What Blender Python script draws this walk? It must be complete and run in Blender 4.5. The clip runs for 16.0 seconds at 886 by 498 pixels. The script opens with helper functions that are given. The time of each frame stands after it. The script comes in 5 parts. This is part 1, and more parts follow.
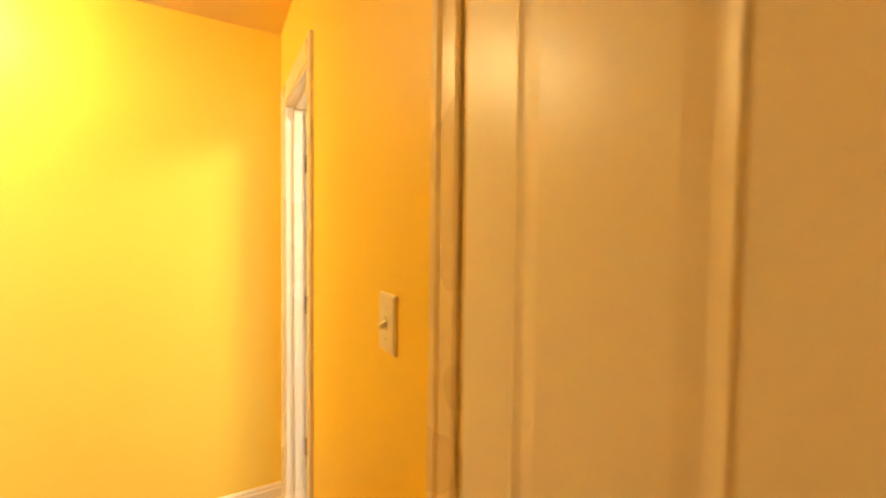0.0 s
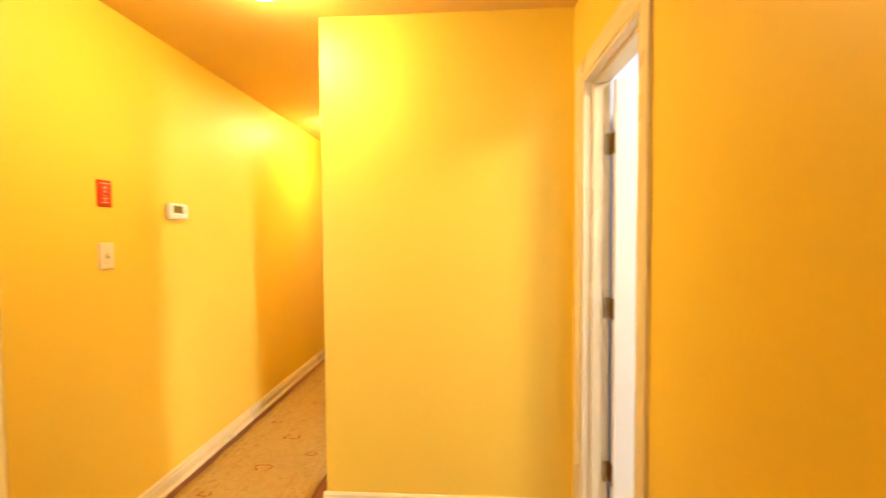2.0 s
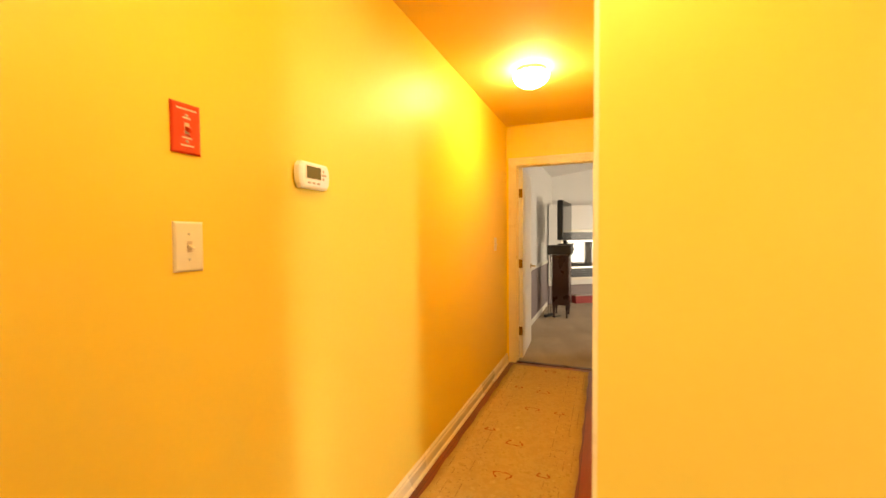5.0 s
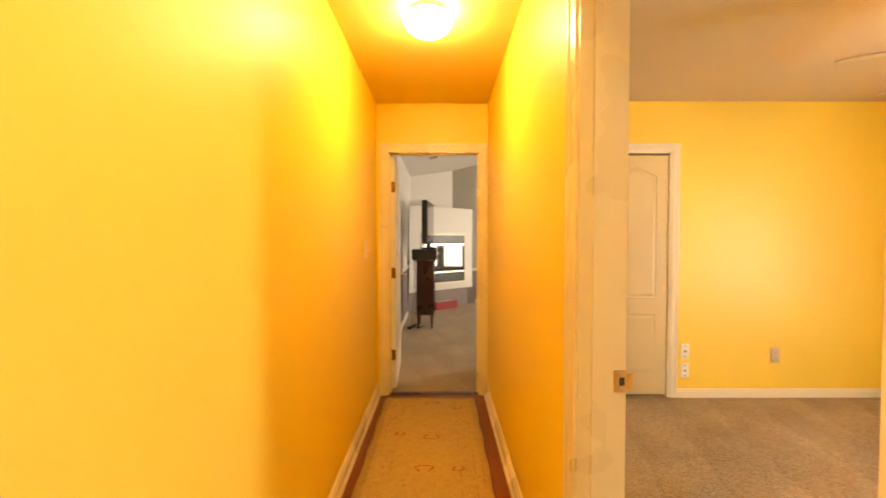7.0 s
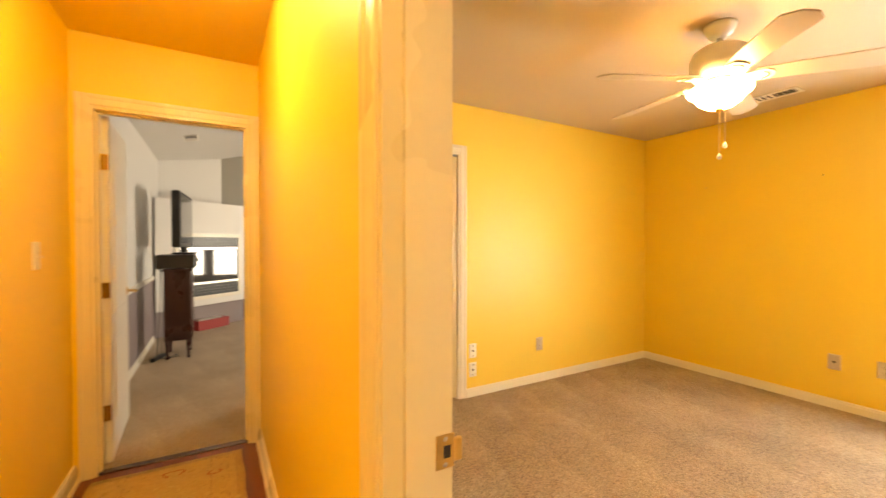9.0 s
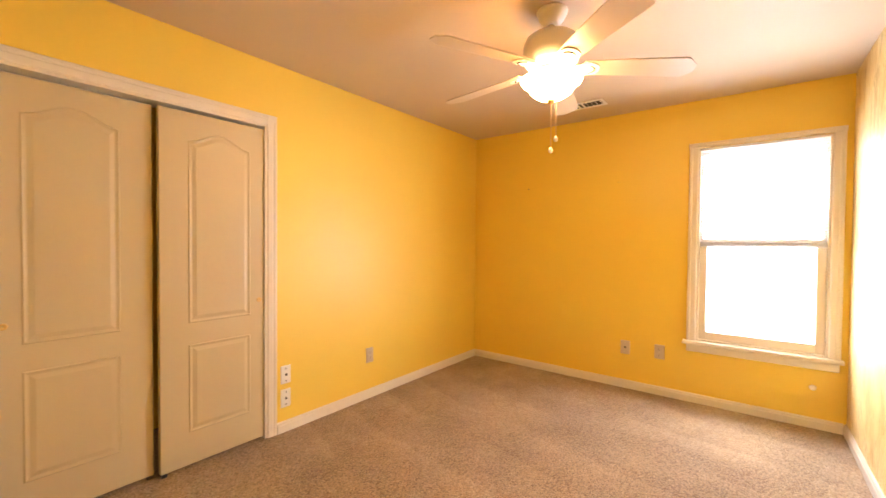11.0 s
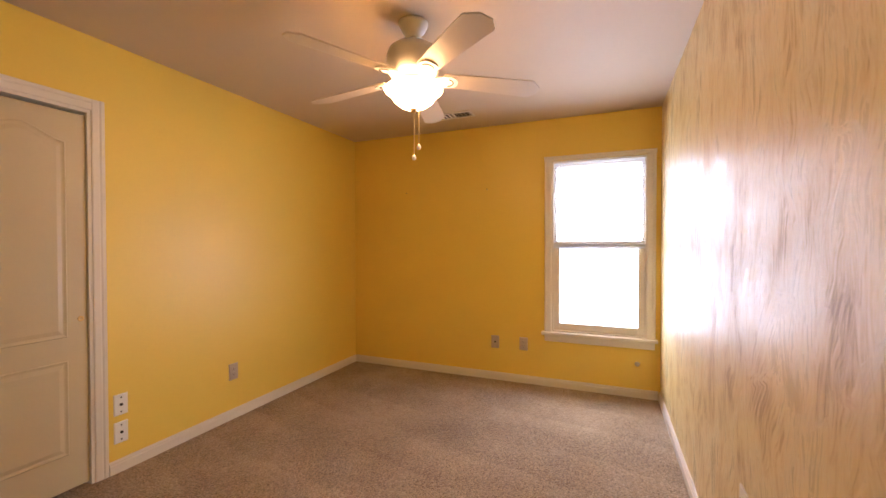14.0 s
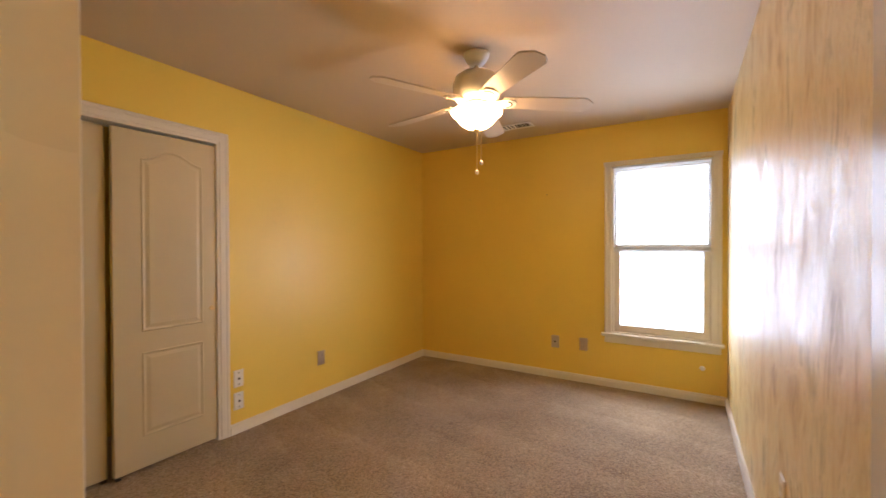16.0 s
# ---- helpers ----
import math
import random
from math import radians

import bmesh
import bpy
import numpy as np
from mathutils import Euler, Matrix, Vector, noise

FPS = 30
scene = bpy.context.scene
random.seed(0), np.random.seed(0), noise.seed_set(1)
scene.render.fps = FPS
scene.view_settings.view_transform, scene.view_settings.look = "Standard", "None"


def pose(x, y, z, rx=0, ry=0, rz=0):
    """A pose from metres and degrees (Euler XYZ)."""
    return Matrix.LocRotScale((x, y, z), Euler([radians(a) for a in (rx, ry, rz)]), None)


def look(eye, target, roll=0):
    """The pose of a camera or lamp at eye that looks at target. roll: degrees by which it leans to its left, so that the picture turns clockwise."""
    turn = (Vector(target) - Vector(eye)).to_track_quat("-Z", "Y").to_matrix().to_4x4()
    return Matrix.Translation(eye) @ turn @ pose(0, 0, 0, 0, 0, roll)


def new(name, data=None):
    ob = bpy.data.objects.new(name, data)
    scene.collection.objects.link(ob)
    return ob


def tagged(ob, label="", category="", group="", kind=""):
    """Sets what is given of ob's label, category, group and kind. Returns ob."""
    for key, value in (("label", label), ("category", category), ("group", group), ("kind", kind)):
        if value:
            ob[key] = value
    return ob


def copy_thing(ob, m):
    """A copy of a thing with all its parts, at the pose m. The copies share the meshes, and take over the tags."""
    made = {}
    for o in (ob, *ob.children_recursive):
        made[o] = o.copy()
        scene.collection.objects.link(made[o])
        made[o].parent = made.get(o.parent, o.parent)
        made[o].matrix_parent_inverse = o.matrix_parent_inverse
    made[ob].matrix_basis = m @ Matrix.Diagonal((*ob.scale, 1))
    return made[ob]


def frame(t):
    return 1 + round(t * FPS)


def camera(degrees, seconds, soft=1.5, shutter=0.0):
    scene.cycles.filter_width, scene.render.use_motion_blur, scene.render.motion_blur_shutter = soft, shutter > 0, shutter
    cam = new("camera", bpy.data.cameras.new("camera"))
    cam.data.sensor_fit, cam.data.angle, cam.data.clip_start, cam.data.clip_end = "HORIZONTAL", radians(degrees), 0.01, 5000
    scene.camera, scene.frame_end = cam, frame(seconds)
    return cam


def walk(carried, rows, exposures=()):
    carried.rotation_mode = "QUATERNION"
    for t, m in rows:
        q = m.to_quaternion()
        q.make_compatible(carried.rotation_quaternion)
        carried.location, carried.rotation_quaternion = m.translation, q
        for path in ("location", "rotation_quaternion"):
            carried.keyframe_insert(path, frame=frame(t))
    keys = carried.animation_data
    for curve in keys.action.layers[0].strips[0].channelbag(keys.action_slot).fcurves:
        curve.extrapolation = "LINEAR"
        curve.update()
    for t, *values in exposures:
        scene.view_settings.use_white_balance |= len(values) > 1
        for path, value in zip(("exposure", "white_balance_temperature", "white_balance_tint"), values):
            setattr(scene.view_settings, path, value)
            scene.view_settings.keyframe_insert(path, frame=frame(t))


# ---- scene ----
cam = camera(96.0, 16.0, soft=1.5, shutter=0.5)
PATH = [
    (0, (1.504, -1.404, 1.393), (2.487, 0.336, 1.319), 0.7),
    (0.5, (1.467, -1.321, 1.385), (2.217, 0.531, 1.308), 0.4),
    (1, (1.411, -1.234, 1.38), (1.9, 0.704, 1.302), 0.2),
    (1.5, (1.364, -1.169, 1.369), (1.583, 0.817, 1.291), -0.1),
    (2, (1.292, -1.1, 1.353), (1.175, 0.895, 1.281), -0.4),
    (2.5, (1.216, -1.002, 1.345), (0.812, 0.955, 1.276), -0.6),
    (3, (1.154, -0.845, 1.325), (0.528, 1.054, 1.268), -0.7),
    (3.5, (1.09, -0.678, 1.338), (0.308, 1.161, 1.252), -0.4),
    (3.7, (1.057, -0.602, 1.338), (0.238, 1.22, 1.243), -0.3),
    (5.8, (0.368, 0.245, 1.264), (-0.187, 2.166, 1.228), -0.2),
    (6, (0.338, 0.322, 1.266), (-0.14, 2.264, 1.231), -0.1),
    (6.5, (0.274, 0.519, 1.272), (0.026, 2.504, 1.234), -0.0),
    (7, (0.224, 0.669, 1.289), (0.231, 2.668, 1.238), 0.0),
    (7.5, (0.225, 0.825, 1.292), (0.531, 2.801, 1.243), 0.1),
    (8, (0.234, 0.953, 1.301), (0.769, 2.879, 1.253), 0.0),
    (8.5, (0.29, 1.052, 1.303), (1.052, 2.9, 1.253), 0.1),
    (9, (0.363, 1.141, 1.271), (1.35, 2.88, 1.239), -0.0),
    (9.5, (0.476, 1.242, 1.273), (1.671, 2.845, 1.237), -0.1),
    (9.7, (0.523, 1.281, 1.272), (1.79, 2.828, 1.234), -0.0),
    (11.8, (0.828, 1.478, 1.267), (2.506, 2.567, 1.237), -0.0),
    (12, (0.839, 1.449, 1.267), (2.534, 2.511, 1.24), -0.2),
    (12.5, (0.868, 1.42, 1.261), (2.617, 2.39, 1.234), -0.1),
    (13, (0.876, 1.397, 1.269), (2.669, 2.282, 1.239), -0.1),
    (13.5, (0.858, 1.364, 1.268), (2.696, 2.153, 1.241), -0.1),
    (14, (0.814, 1.336, 1.282), (2.664, 2.096, 1.255), -0.1),
    (14.5, (0.745, 1.304, 1.293), (2.597, 2.058, 1.269), -0.1),
    (15, (0.668, 1.262, 1.299), (2.515, 2.028, 1.277), -0.1),
    (15.5, (0.607, 1.216, 1.287), (2.405, 2.091, 1.274), -0.2),
    (16, (0.572, 1.216, 1.295), (2.280, 2.256, 1.279), -0.2),
]
EXPOSURES = [(0.0, 0.42, 7300, 5), (1.5, 0.24, 7300, 5), (2.5, 0.05, 7400, 4), (3.5, -0.02, 7400, 1), (6.0, 0.0, 8000, 12), (8.0, -0.05, 8000, 8),
             (9.5, 0.12, 7400, 8), (12.0, -0.46, 6500, 28), (14.0, -1.0, 6000, 25), (16.0, -1.12, 5750, 16)]
walk(cam, [(t, look(e, g, r)) for t, e, g, r in PATH], EXPOSURES)

# ---- world, daylight and lamps ----
world = bpy.data.worlds.new("world")
scene.world = world
world.use_nodes = True
wn = world.node_tree
sky = wn.nodes.new("ShaderNodeTexSky")
sky.sky_type = "NISHITA"
sky.sun_disc = False
sky.sun_elevation = radians(50)
sky.sun_rotation = radians(200)
wn.nodes["Background"].inputs["Strength"].default_value = 0.12
wn.links.new(sky.outputs["Color"], wn.nodes["Background"].inputs["Color"])

BEDROOM_DAY, MASTER_DAY, LIVING_DAY, BATH_LAMP = 80, 70, 160, 46
HALL_GLOW, FAN_GLOW = 115, 80
WARM = (1.0, 0.735, 0.345)
FAN_WARM = (1.0, 0.55, 0.21)
DAY = (0.86, 0.91, 1.0)


def area_lamp(name, place, target, width, height, power, color, spread=180):
    data = bpy.data.lights.new(name, "AREA")
    data.shape, data.size, data.size_y = "RECTANGLE", width, height
    data.energy, data.color, data.spread = power, color, radians(spread)
    ob = new(name, data)
    ob.matrix_world = look(place, target)
    return ob


# ---- plan ----
CEIL = 2.385
LEFT, RIGHT = -0.305, 0.60          # corridor walls
THICK = 0.105
BED_THICK = 0.130                    # corridor wall beside the yellow bedroom
FRONT = 0.79                         # wall that faces the hall
TEX = 0.93                           # brushed wall of the yellow bedroom
END = 3.93                           # end wall of the corridor
CLOSET = 3.87                        # closet wall of the bedroom
WINX = 4.47                          # window wall of the bedroom
HALLR = 1.79                         # right wall of the hall
LRX = -4.45                          # far wall of the living room
MASTER_FAR = 8.67
MASTER_L = -0.36

area_lamp("window_daylight", (WINX + 0.135, 1.41, 0.87), (0, 1.41, 0.865), 0.70, 0.70, BEDROOM_DAY * 0.66, DAY)
area_lamp("window_daylight", (WINX + 0.135, 1.41, 1.605), (0, 1.41, 1.60), 0.70, 0.70, BEDROOM_DAY * 0.22, DAY)
for wy in (6.58, 7.32):
    area_lamp("window_daylight", (WINX + 0.10, wy, 1.28), (0, wy, 1.28), 0.58, 1.6, MASTER_DAY, (1.0, 0.91, 0.80))
# added lamp that brightens the living room; no window is known at this spot
area_lamp("window_daylight", (-2.4, -2.9, 1.5), (-2.4, 0, 1.5), 1.6, 1.5, LIVING_DAY, (1.0, 0.84, 0.66))
area_lamp("bath_lamp", (2.7, 0.0, 2.34), (2.7, 0.0, 0), 0.6, 0.3, BATH_LAMP, (1.0, 0.90, 0.78))


# ---- materials ----
def nodes_of(m):
    m.use_nodes = True
    return m.node_tree, m.node_tree.nodes["Principled BSDF"]


def surface(name, color, rough=0.5, metal=0.0, vary=0.12, scale=2.5, grain=60.0, bump=0.06, bump_scale=220.0, spec=0.5):
    """A procedural surface: broad and fine tone changes and fine relief."""
    m = bpy.data.materials.new(name)
    nt, p = nodes_of(m)
    co = nt.nodes.new("ShaderNodeTexCoord")
    broad, fine, relief = (nt.nodes.new("ShaderNodeTexNoise") for _ in range(3))
    for n, s in ((broad, scale), (fine, grain), (relief, bump_scale)):
        n.inputs["Scale"].default_value = s
        n.inputs["Detail"].default_value = 3
        nt.links.new(co.outputs["Object"], n.inputs["Vector"])
    mix = nt.nodes.new("ShaderNodeMix")
    mix.data_type = "RGBA"
    mix.inputs[6].default_value = (*[c * (1 - vary) for c in color], 1)
    mix.inputs[7].default_value = (*[min(1, c * (1 + vary)) for c in color], 1)
    add = nt.nodes.new("ShaderNodeMath")
    add.operation = "MULTIPLY_ADD"
    nt.links.new(fine.outputs["Fac"], add.inputs[0])
    add.inputs[1].default_value = 0.4
    half = nt.nodes.new("ShaderNodeMath")
    half.operation = "MULTIPLY"
    half.inputs[1].default_value = 0.6
    nt.links.new(broad.outputs["Fac"], half.inputs[0])
    nt.links.new(half.outputs[0], add.inputs[2])
    nt.links.new(add.outputs[0], mix.inputs[0])
    nt.links.new(mix.outputs[2], p.inputs["Base Color"])
    rr = nt.nodes.new("ShaderNodeMapRange")
    rr.inputs[3].default_value, rr.inputs[4].default_value = rough * 0.85, min(1, rough * 1.15)
    nt.links.new(broad.outputs["Fac"], rr.inputs[0])
    nt.links.new(rr.outputs[0], p.inputs["Roughness"])
    p.inputs["Metallic"].default_value = metal
    p.inputs["Specular IOR Level"].default_value = spec
    if bump:
        b = nt.nodes.new("ShaderNodeBump")
        b.inputs["Strength"].default_value = bump
        b.inputs["Distance"].default_value = 0.002
        nt.links.new(relief.outputs["Fac"], b.inputs["Height"])
        nt.links.new(b.outputs[0], p.inputs["Normal"])
    return m


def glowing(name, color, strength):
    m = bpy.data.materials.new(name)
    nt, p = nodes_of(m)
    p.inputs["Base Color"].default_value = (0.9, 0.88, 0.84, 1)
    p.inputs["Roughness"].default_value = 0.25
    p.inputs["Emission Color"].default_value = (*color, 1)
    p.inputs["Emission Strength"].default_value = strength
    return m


HALL_PAINT = surface("hall_yellow_paint", (0.86, 0.62, 0.10), 0.46, vary=0.05, bump=0.09, bump_scale=160)
ROOM_PAINT = surface("bedroom_yellow_paint", (0.83, 0.60, 0.09), 0.40, vary=0.05, bump=0.10, bump_scale=160)
HALL_CEILING = surface("hall_ceiling_paint", (0.82, 0.58, 0.20), 0.7, vary=0.04, bump=0.3, bump_scale=120)
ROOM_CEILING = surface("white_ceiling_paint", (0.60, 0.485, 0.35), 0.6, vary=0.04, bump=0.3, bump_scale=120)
TRIM_WHITE = surface("white_trim_paint", (0.76, 0.71, 0.61), 0.30, vary=0.04, bump=0.08, bump_scale=90)
# Second copy of the trim paint, the hall's yellow light mixed into its colour.
TRIM_HALL_LIT = surface("hall_lit_trim_paint", (0.76, 0.65, 0.42), 0.28, vary=0.05, bump=0.08, bump_scale=90)
DOOR_WHITE = surface("white_door_paint", (0.79, 0.75, 0.66), 0.34, vary=0.03, bump=0.10, bump_scale=110)
# White closet doors; the dimness of that side is put into the paint.
CLOSET_DIMMED = surface("dimmed_closet_door_paint", (0.59, 0.495, 0.30), 0.36, vary=0.03, bump=0.10, bump_scale=110)
PLATE_IVORY = surface("ivory_plastic", (0.78, 0.72, 0.60), 0.35, vary=0.03, bump=0.02)
PLATE_TAN = surface("tan_plastic", (0.55, 0.46, 0.36), 0.38, vary=0.04, bump=0.02)
PLATE_WHITE = surface("white_plastic", (0.84, 0.83, 0.80), 0.3, vary=0.02, bump=0.02)
PLATE_RED = surface("red_plastic", (0.66, 0.045, 0.02), 0.35, vary=0.05, bump=0.02)
DARK = surface("dark_slot", (0.03, 0.025, 0.02), 0.6, vary=0.1, bump=0)
SCREEN_GREY = surface("display_grey", (0.14, 0.125, 0.06), 0.2, vary=0.05, bump=0)
BRASS = surface("aged_brass", (0.72, 0.50, 0.20), 0.28, metal=1.0, vary=0.15, bump=0.05)
HINGE_BRASS = surface("dull_hinge_brass", (0.34, 0.22, 0.08), 0.26, metal=1.0, vary=0.3, scale=20, bump=0.1)
FIRE_GLASS = surface("fireplace_glass", (0.02, 0.02, 0.022), 0.05, vary=0.02, bump=0, spec=1.0)
STEEL = surface("brushed_nickel", (0.62, 0.60, 0.56), 0.3, metal=1.0, vary=0.08, bump=0.05)
BATH_PAINT = surface("pale_bath_paint", (0.56, 0.61, 0.78), 0.5, vary=0.04, bump=0.2, bump_scale=160)
LR_PAINT = surface("mustard_paint", (0.70, 0.50, 0.14), 0.5, vary=0.06, bump=0.22, bump_scale=160)
LR_CEILING = surface("living_ceiling_paint", (0.60, 0.50, 0.43), 0.7, vary=0.04, bump=0.25, bump_scale=120)
MASTER_WHITE = surface("pale_wall_paint", (0.72, 0.70, 0.67), 0.5, vary=0.04, bump=0.2, bump_scale=160)
MASTER_GREY = surface("sage_grey_paint", (0.42, 0.40, 0.35), 0.5, vary=0.05, bump=0.2, bump_scale=160)
MASTER_MAUVE = surface("mauve_paint", (0.24, 0.19, 0.19), 0.5, vary=0.06, bump=0.2, bump_scale=160)
LEATHER = surface("brown_leather", (0.060, 0.022, 0.014), 0.46, vary=0.25, scale=6, bump=0.5, bump_scale=70)
TAN_LEATHER = surface("tan_leather", (0.62, 0.44, 0.28), 0.42, vary=0.10, scale=7, bump=0.35, bump_scale=80)
STITCH = surface("leather_seam", (0.30, 0.19, 0.11), 0.6, vary=0.1, bump=0.1)
YARN = surface("brown_knit_yarn", (0.27, 0.15, 0.062), 0.85, vary=0.30, scale=9, grain=240, bump=0.9, bump_scale=260)
CHERRY = surface("dark_cherry_wood", (0.045, 0.014, 0.010), 0.28, vary=0.35, scale=5, bump=0.1)
BLACK_PLASTIC = surface("black_plastic", (0.012, 0.011, 0.011), 0.34, vary=0.1, bump=0.02)
TV_GLASS = surface("dark_screen_glass", (0.03, 0.032, 0.036), 0.08, vary=0.02, bump=0)
RUST = surface("rusted_metal", (0.22, 0.095, 0.04), 0.6, metal=0.0, vary=0.4, scale=14, bump=0.5, bump_scale=60)
RED_BOX = surface("red_card", (0.32, 0.03, 0.028), 0.45, vary=0.1, bump=0.05)
PAPER = surface("printed_paper", (0.42, 0.38, 0.35), 0.6, vary=0.5, scale=30, bump=0.05)
CORD = surface("black_cord", (0.02, 0.02, 0.02), 0.5, vary=0.1, bump=0)
COUNTER = surface("dark_counter", (0.05, 0.022, 0.015), 0.25, vary=0.3, bump=0.05)
HONEY = surface("honey_oak", (0.55, 0.27, 0.07), 0.35, vary=0.25, scale=8, bump=0.1)
BLADE = surface("fan_blade_laminate", (0.60, 0.50, 0.38), 0.35, vary=0.05, bump=0.03)
FAN_WHITE = surface("fan_white_enamel", (0.80, 0.76, 0.69), 0.3, vary=0.03, bump=0.03)
BLIND_WHITE = surface("blind_white_vinyl", (0.88, 0.88, 0.88), 0.5, vary=0.02, bump=0.02)
_p = BLIND_WHITE.node_tree.nodes["Principled BSDF"]
_p.inputs["Transmission Weight"].default_value = 0.45
_p.inputs["IOR"].default_value = 1.1
CHAIN = surface("brass_bead_chain", (0.70, 0.56, 0.32), 0.35, metal=0.9, vary=0.1, bump=0)
GROUND_GREEN = surface("lawn", (0.10, 0.13, 0.06), 0.9, vary=0.4, bump=0.4, bump_scale=30)
BRICK_SIDE = surface("pale_siding", (0.62, 0.60, 0.57), 0.7, vary=0.1, bump=0.2, bump_scale=40)
HALL_BULB = glowing("lit_dome_glass", WARM, HALL_GLOW)
FAN_BULB = glowing("lit_bowl_glass", FAN_WARM, FAN_GLOW)

GLASS = bpy.data.materials.new("window_glass")
_nt, _p = nodes_of(GLASS)
_p.inputs["Base Color"].default_value = (0.97, 0.98, 1, 1)
_p.inputs["Roughness"].default_value = 0.02
_p.inputs["Transmission Weight"].default_value = 1.0
_p.inputs["IOR"].default_value = 1.02


def carpet(name, light, dark, track):
    """Cut-pile carpet with tufts, worn shading and broad vacuum tracks."""
    m = bpy.data.materials.new(name)
    nt, p = nodes_of(m)
    co = nt.nodes.new("ShaderNodeTexCoord")
    tuft = nt.nodes.new("ShaderNodeTexVoronoi")
    tuft.inputs["Scale"].default_value = 125
    fine = nt.nodes.new("ShaderNodeTexNoise")
    fine.inputs["Scale"].default_value = 105
    fine.inputs["Detail"].default_value = 4
    broad = nt.nodes.new("ShaderNodeTexNoise")
    broad.inputs["Scale"].default_value = 2.2
    broad.inputs["Detail"].default_value = 5
    warp = nt.nodes.new("ShaderNodeMapping")
    warp.inputs["Rotation"].default_value = (0, 0, radians(track))
    bands = nt.nodes.new("ShaderNodeTexWave")
    bands.wave_profile = "SAW"
    bands.inputs["Scale"].default_value = 0.85
    bands.inputs["Distortion"].default_value = 2.4
    bands.inputs["Detail"].default_value = 3.0
    bands.inputs["Detail Scale"].default_value = 1.4
    chop = nt.nodes.new("ShaderNodeTexNoise")
    chop.inputs["Scale"].default_value = 1.6
    chop.inputs["Detail"].default_value = 1
    cut = nt.nodes.new("ShaderNodeMapRange")
    cut.inputs[1].default_value, cut.inputs[2].default_value = 0.38, 0.50
    gated = nt.nodes.new("ShaderNodeMath")
    gated.operation = "MULTIPLY"
    nt.links.new(chop.outputs["Fac"], cut.inputs[0])
    nt.links.new(cut.outputs[0], gated.inputs[0])
    nt.links.new(co.outputs["Object"], warp.inputs["Vector"])
    nt.links.new(warp.outputs[0], bands.inputs["Vector"])
    for n in (tuft, fine, broad, chop):
        nt.links.new(co.outputs["Object"], n.inputs["Vector"])

    def mul(a, k, c=None):
        n = nt.nodes.new("ShaderNodeMath")
        n.operation = "MULTIPLY_ADD"
        nt.links.new(a, n.inputs[0])
        n.inputs[1].default_value = k
        if c is None:
            n.inputs[2].default_value = 0
        else:
            nt.links.new(c, n.inputs[2])
        return n.outputs[0]
    nt.links.new(bands.outputs["Fac"], gated.inputs[1])
    total = mul(fine.outputs["Fac"], 0.80, mul(broad.outputs["Fac"], 0.36, mul(gated.outputs[0], 0.065, mul(tuft.outputs["Distance"], -0.35))))
    ramp = nt.nodes.new("ShaderNodeValToRGB")
    ramp.color_ramp.elements[0].position, ramp.color_ramp.elements[1].position = 0.26, 0.78
    ramp.color_ramp.elements[0].color = (*dark, 1)
    ramp.color_ramp.elements[1].color = (*light, 1)
    nt.links.new(total, ramp.inputs[0])
    nt.links.new(ramp.outputs[0], p.inputs["Base Color"])
    p.inputs["Roughness"].default_value = 0.95
    p.inputs["Specular IOR Level"].default_value = 0.15
    p.inputs["Sheen Weight"].default_value = 0.25
    b = nt.nodes.new("ShaderNodeBump")
    b.inputs["Strength"].default_value = 0.8
    b.inputs["Distance"].default_value = 0.008
    nt.links.new(mul(tuft.outputs["Distance"], 0.8, fine.outputs["Fac"]), b.inputs["Height"])
    nt.links.new(b.outputs[0], p.inputs["Normal"])
    return m


CARPET = carpet("beige_carpet", (0.61, 0.465, 0.295), (0.175, 0.116, 0.064), 12)
MASTER_CARPET = carpet("pale_carpet", (0.62, 0.455, 0.30), (0.25, 0.175, 0.105), -20)


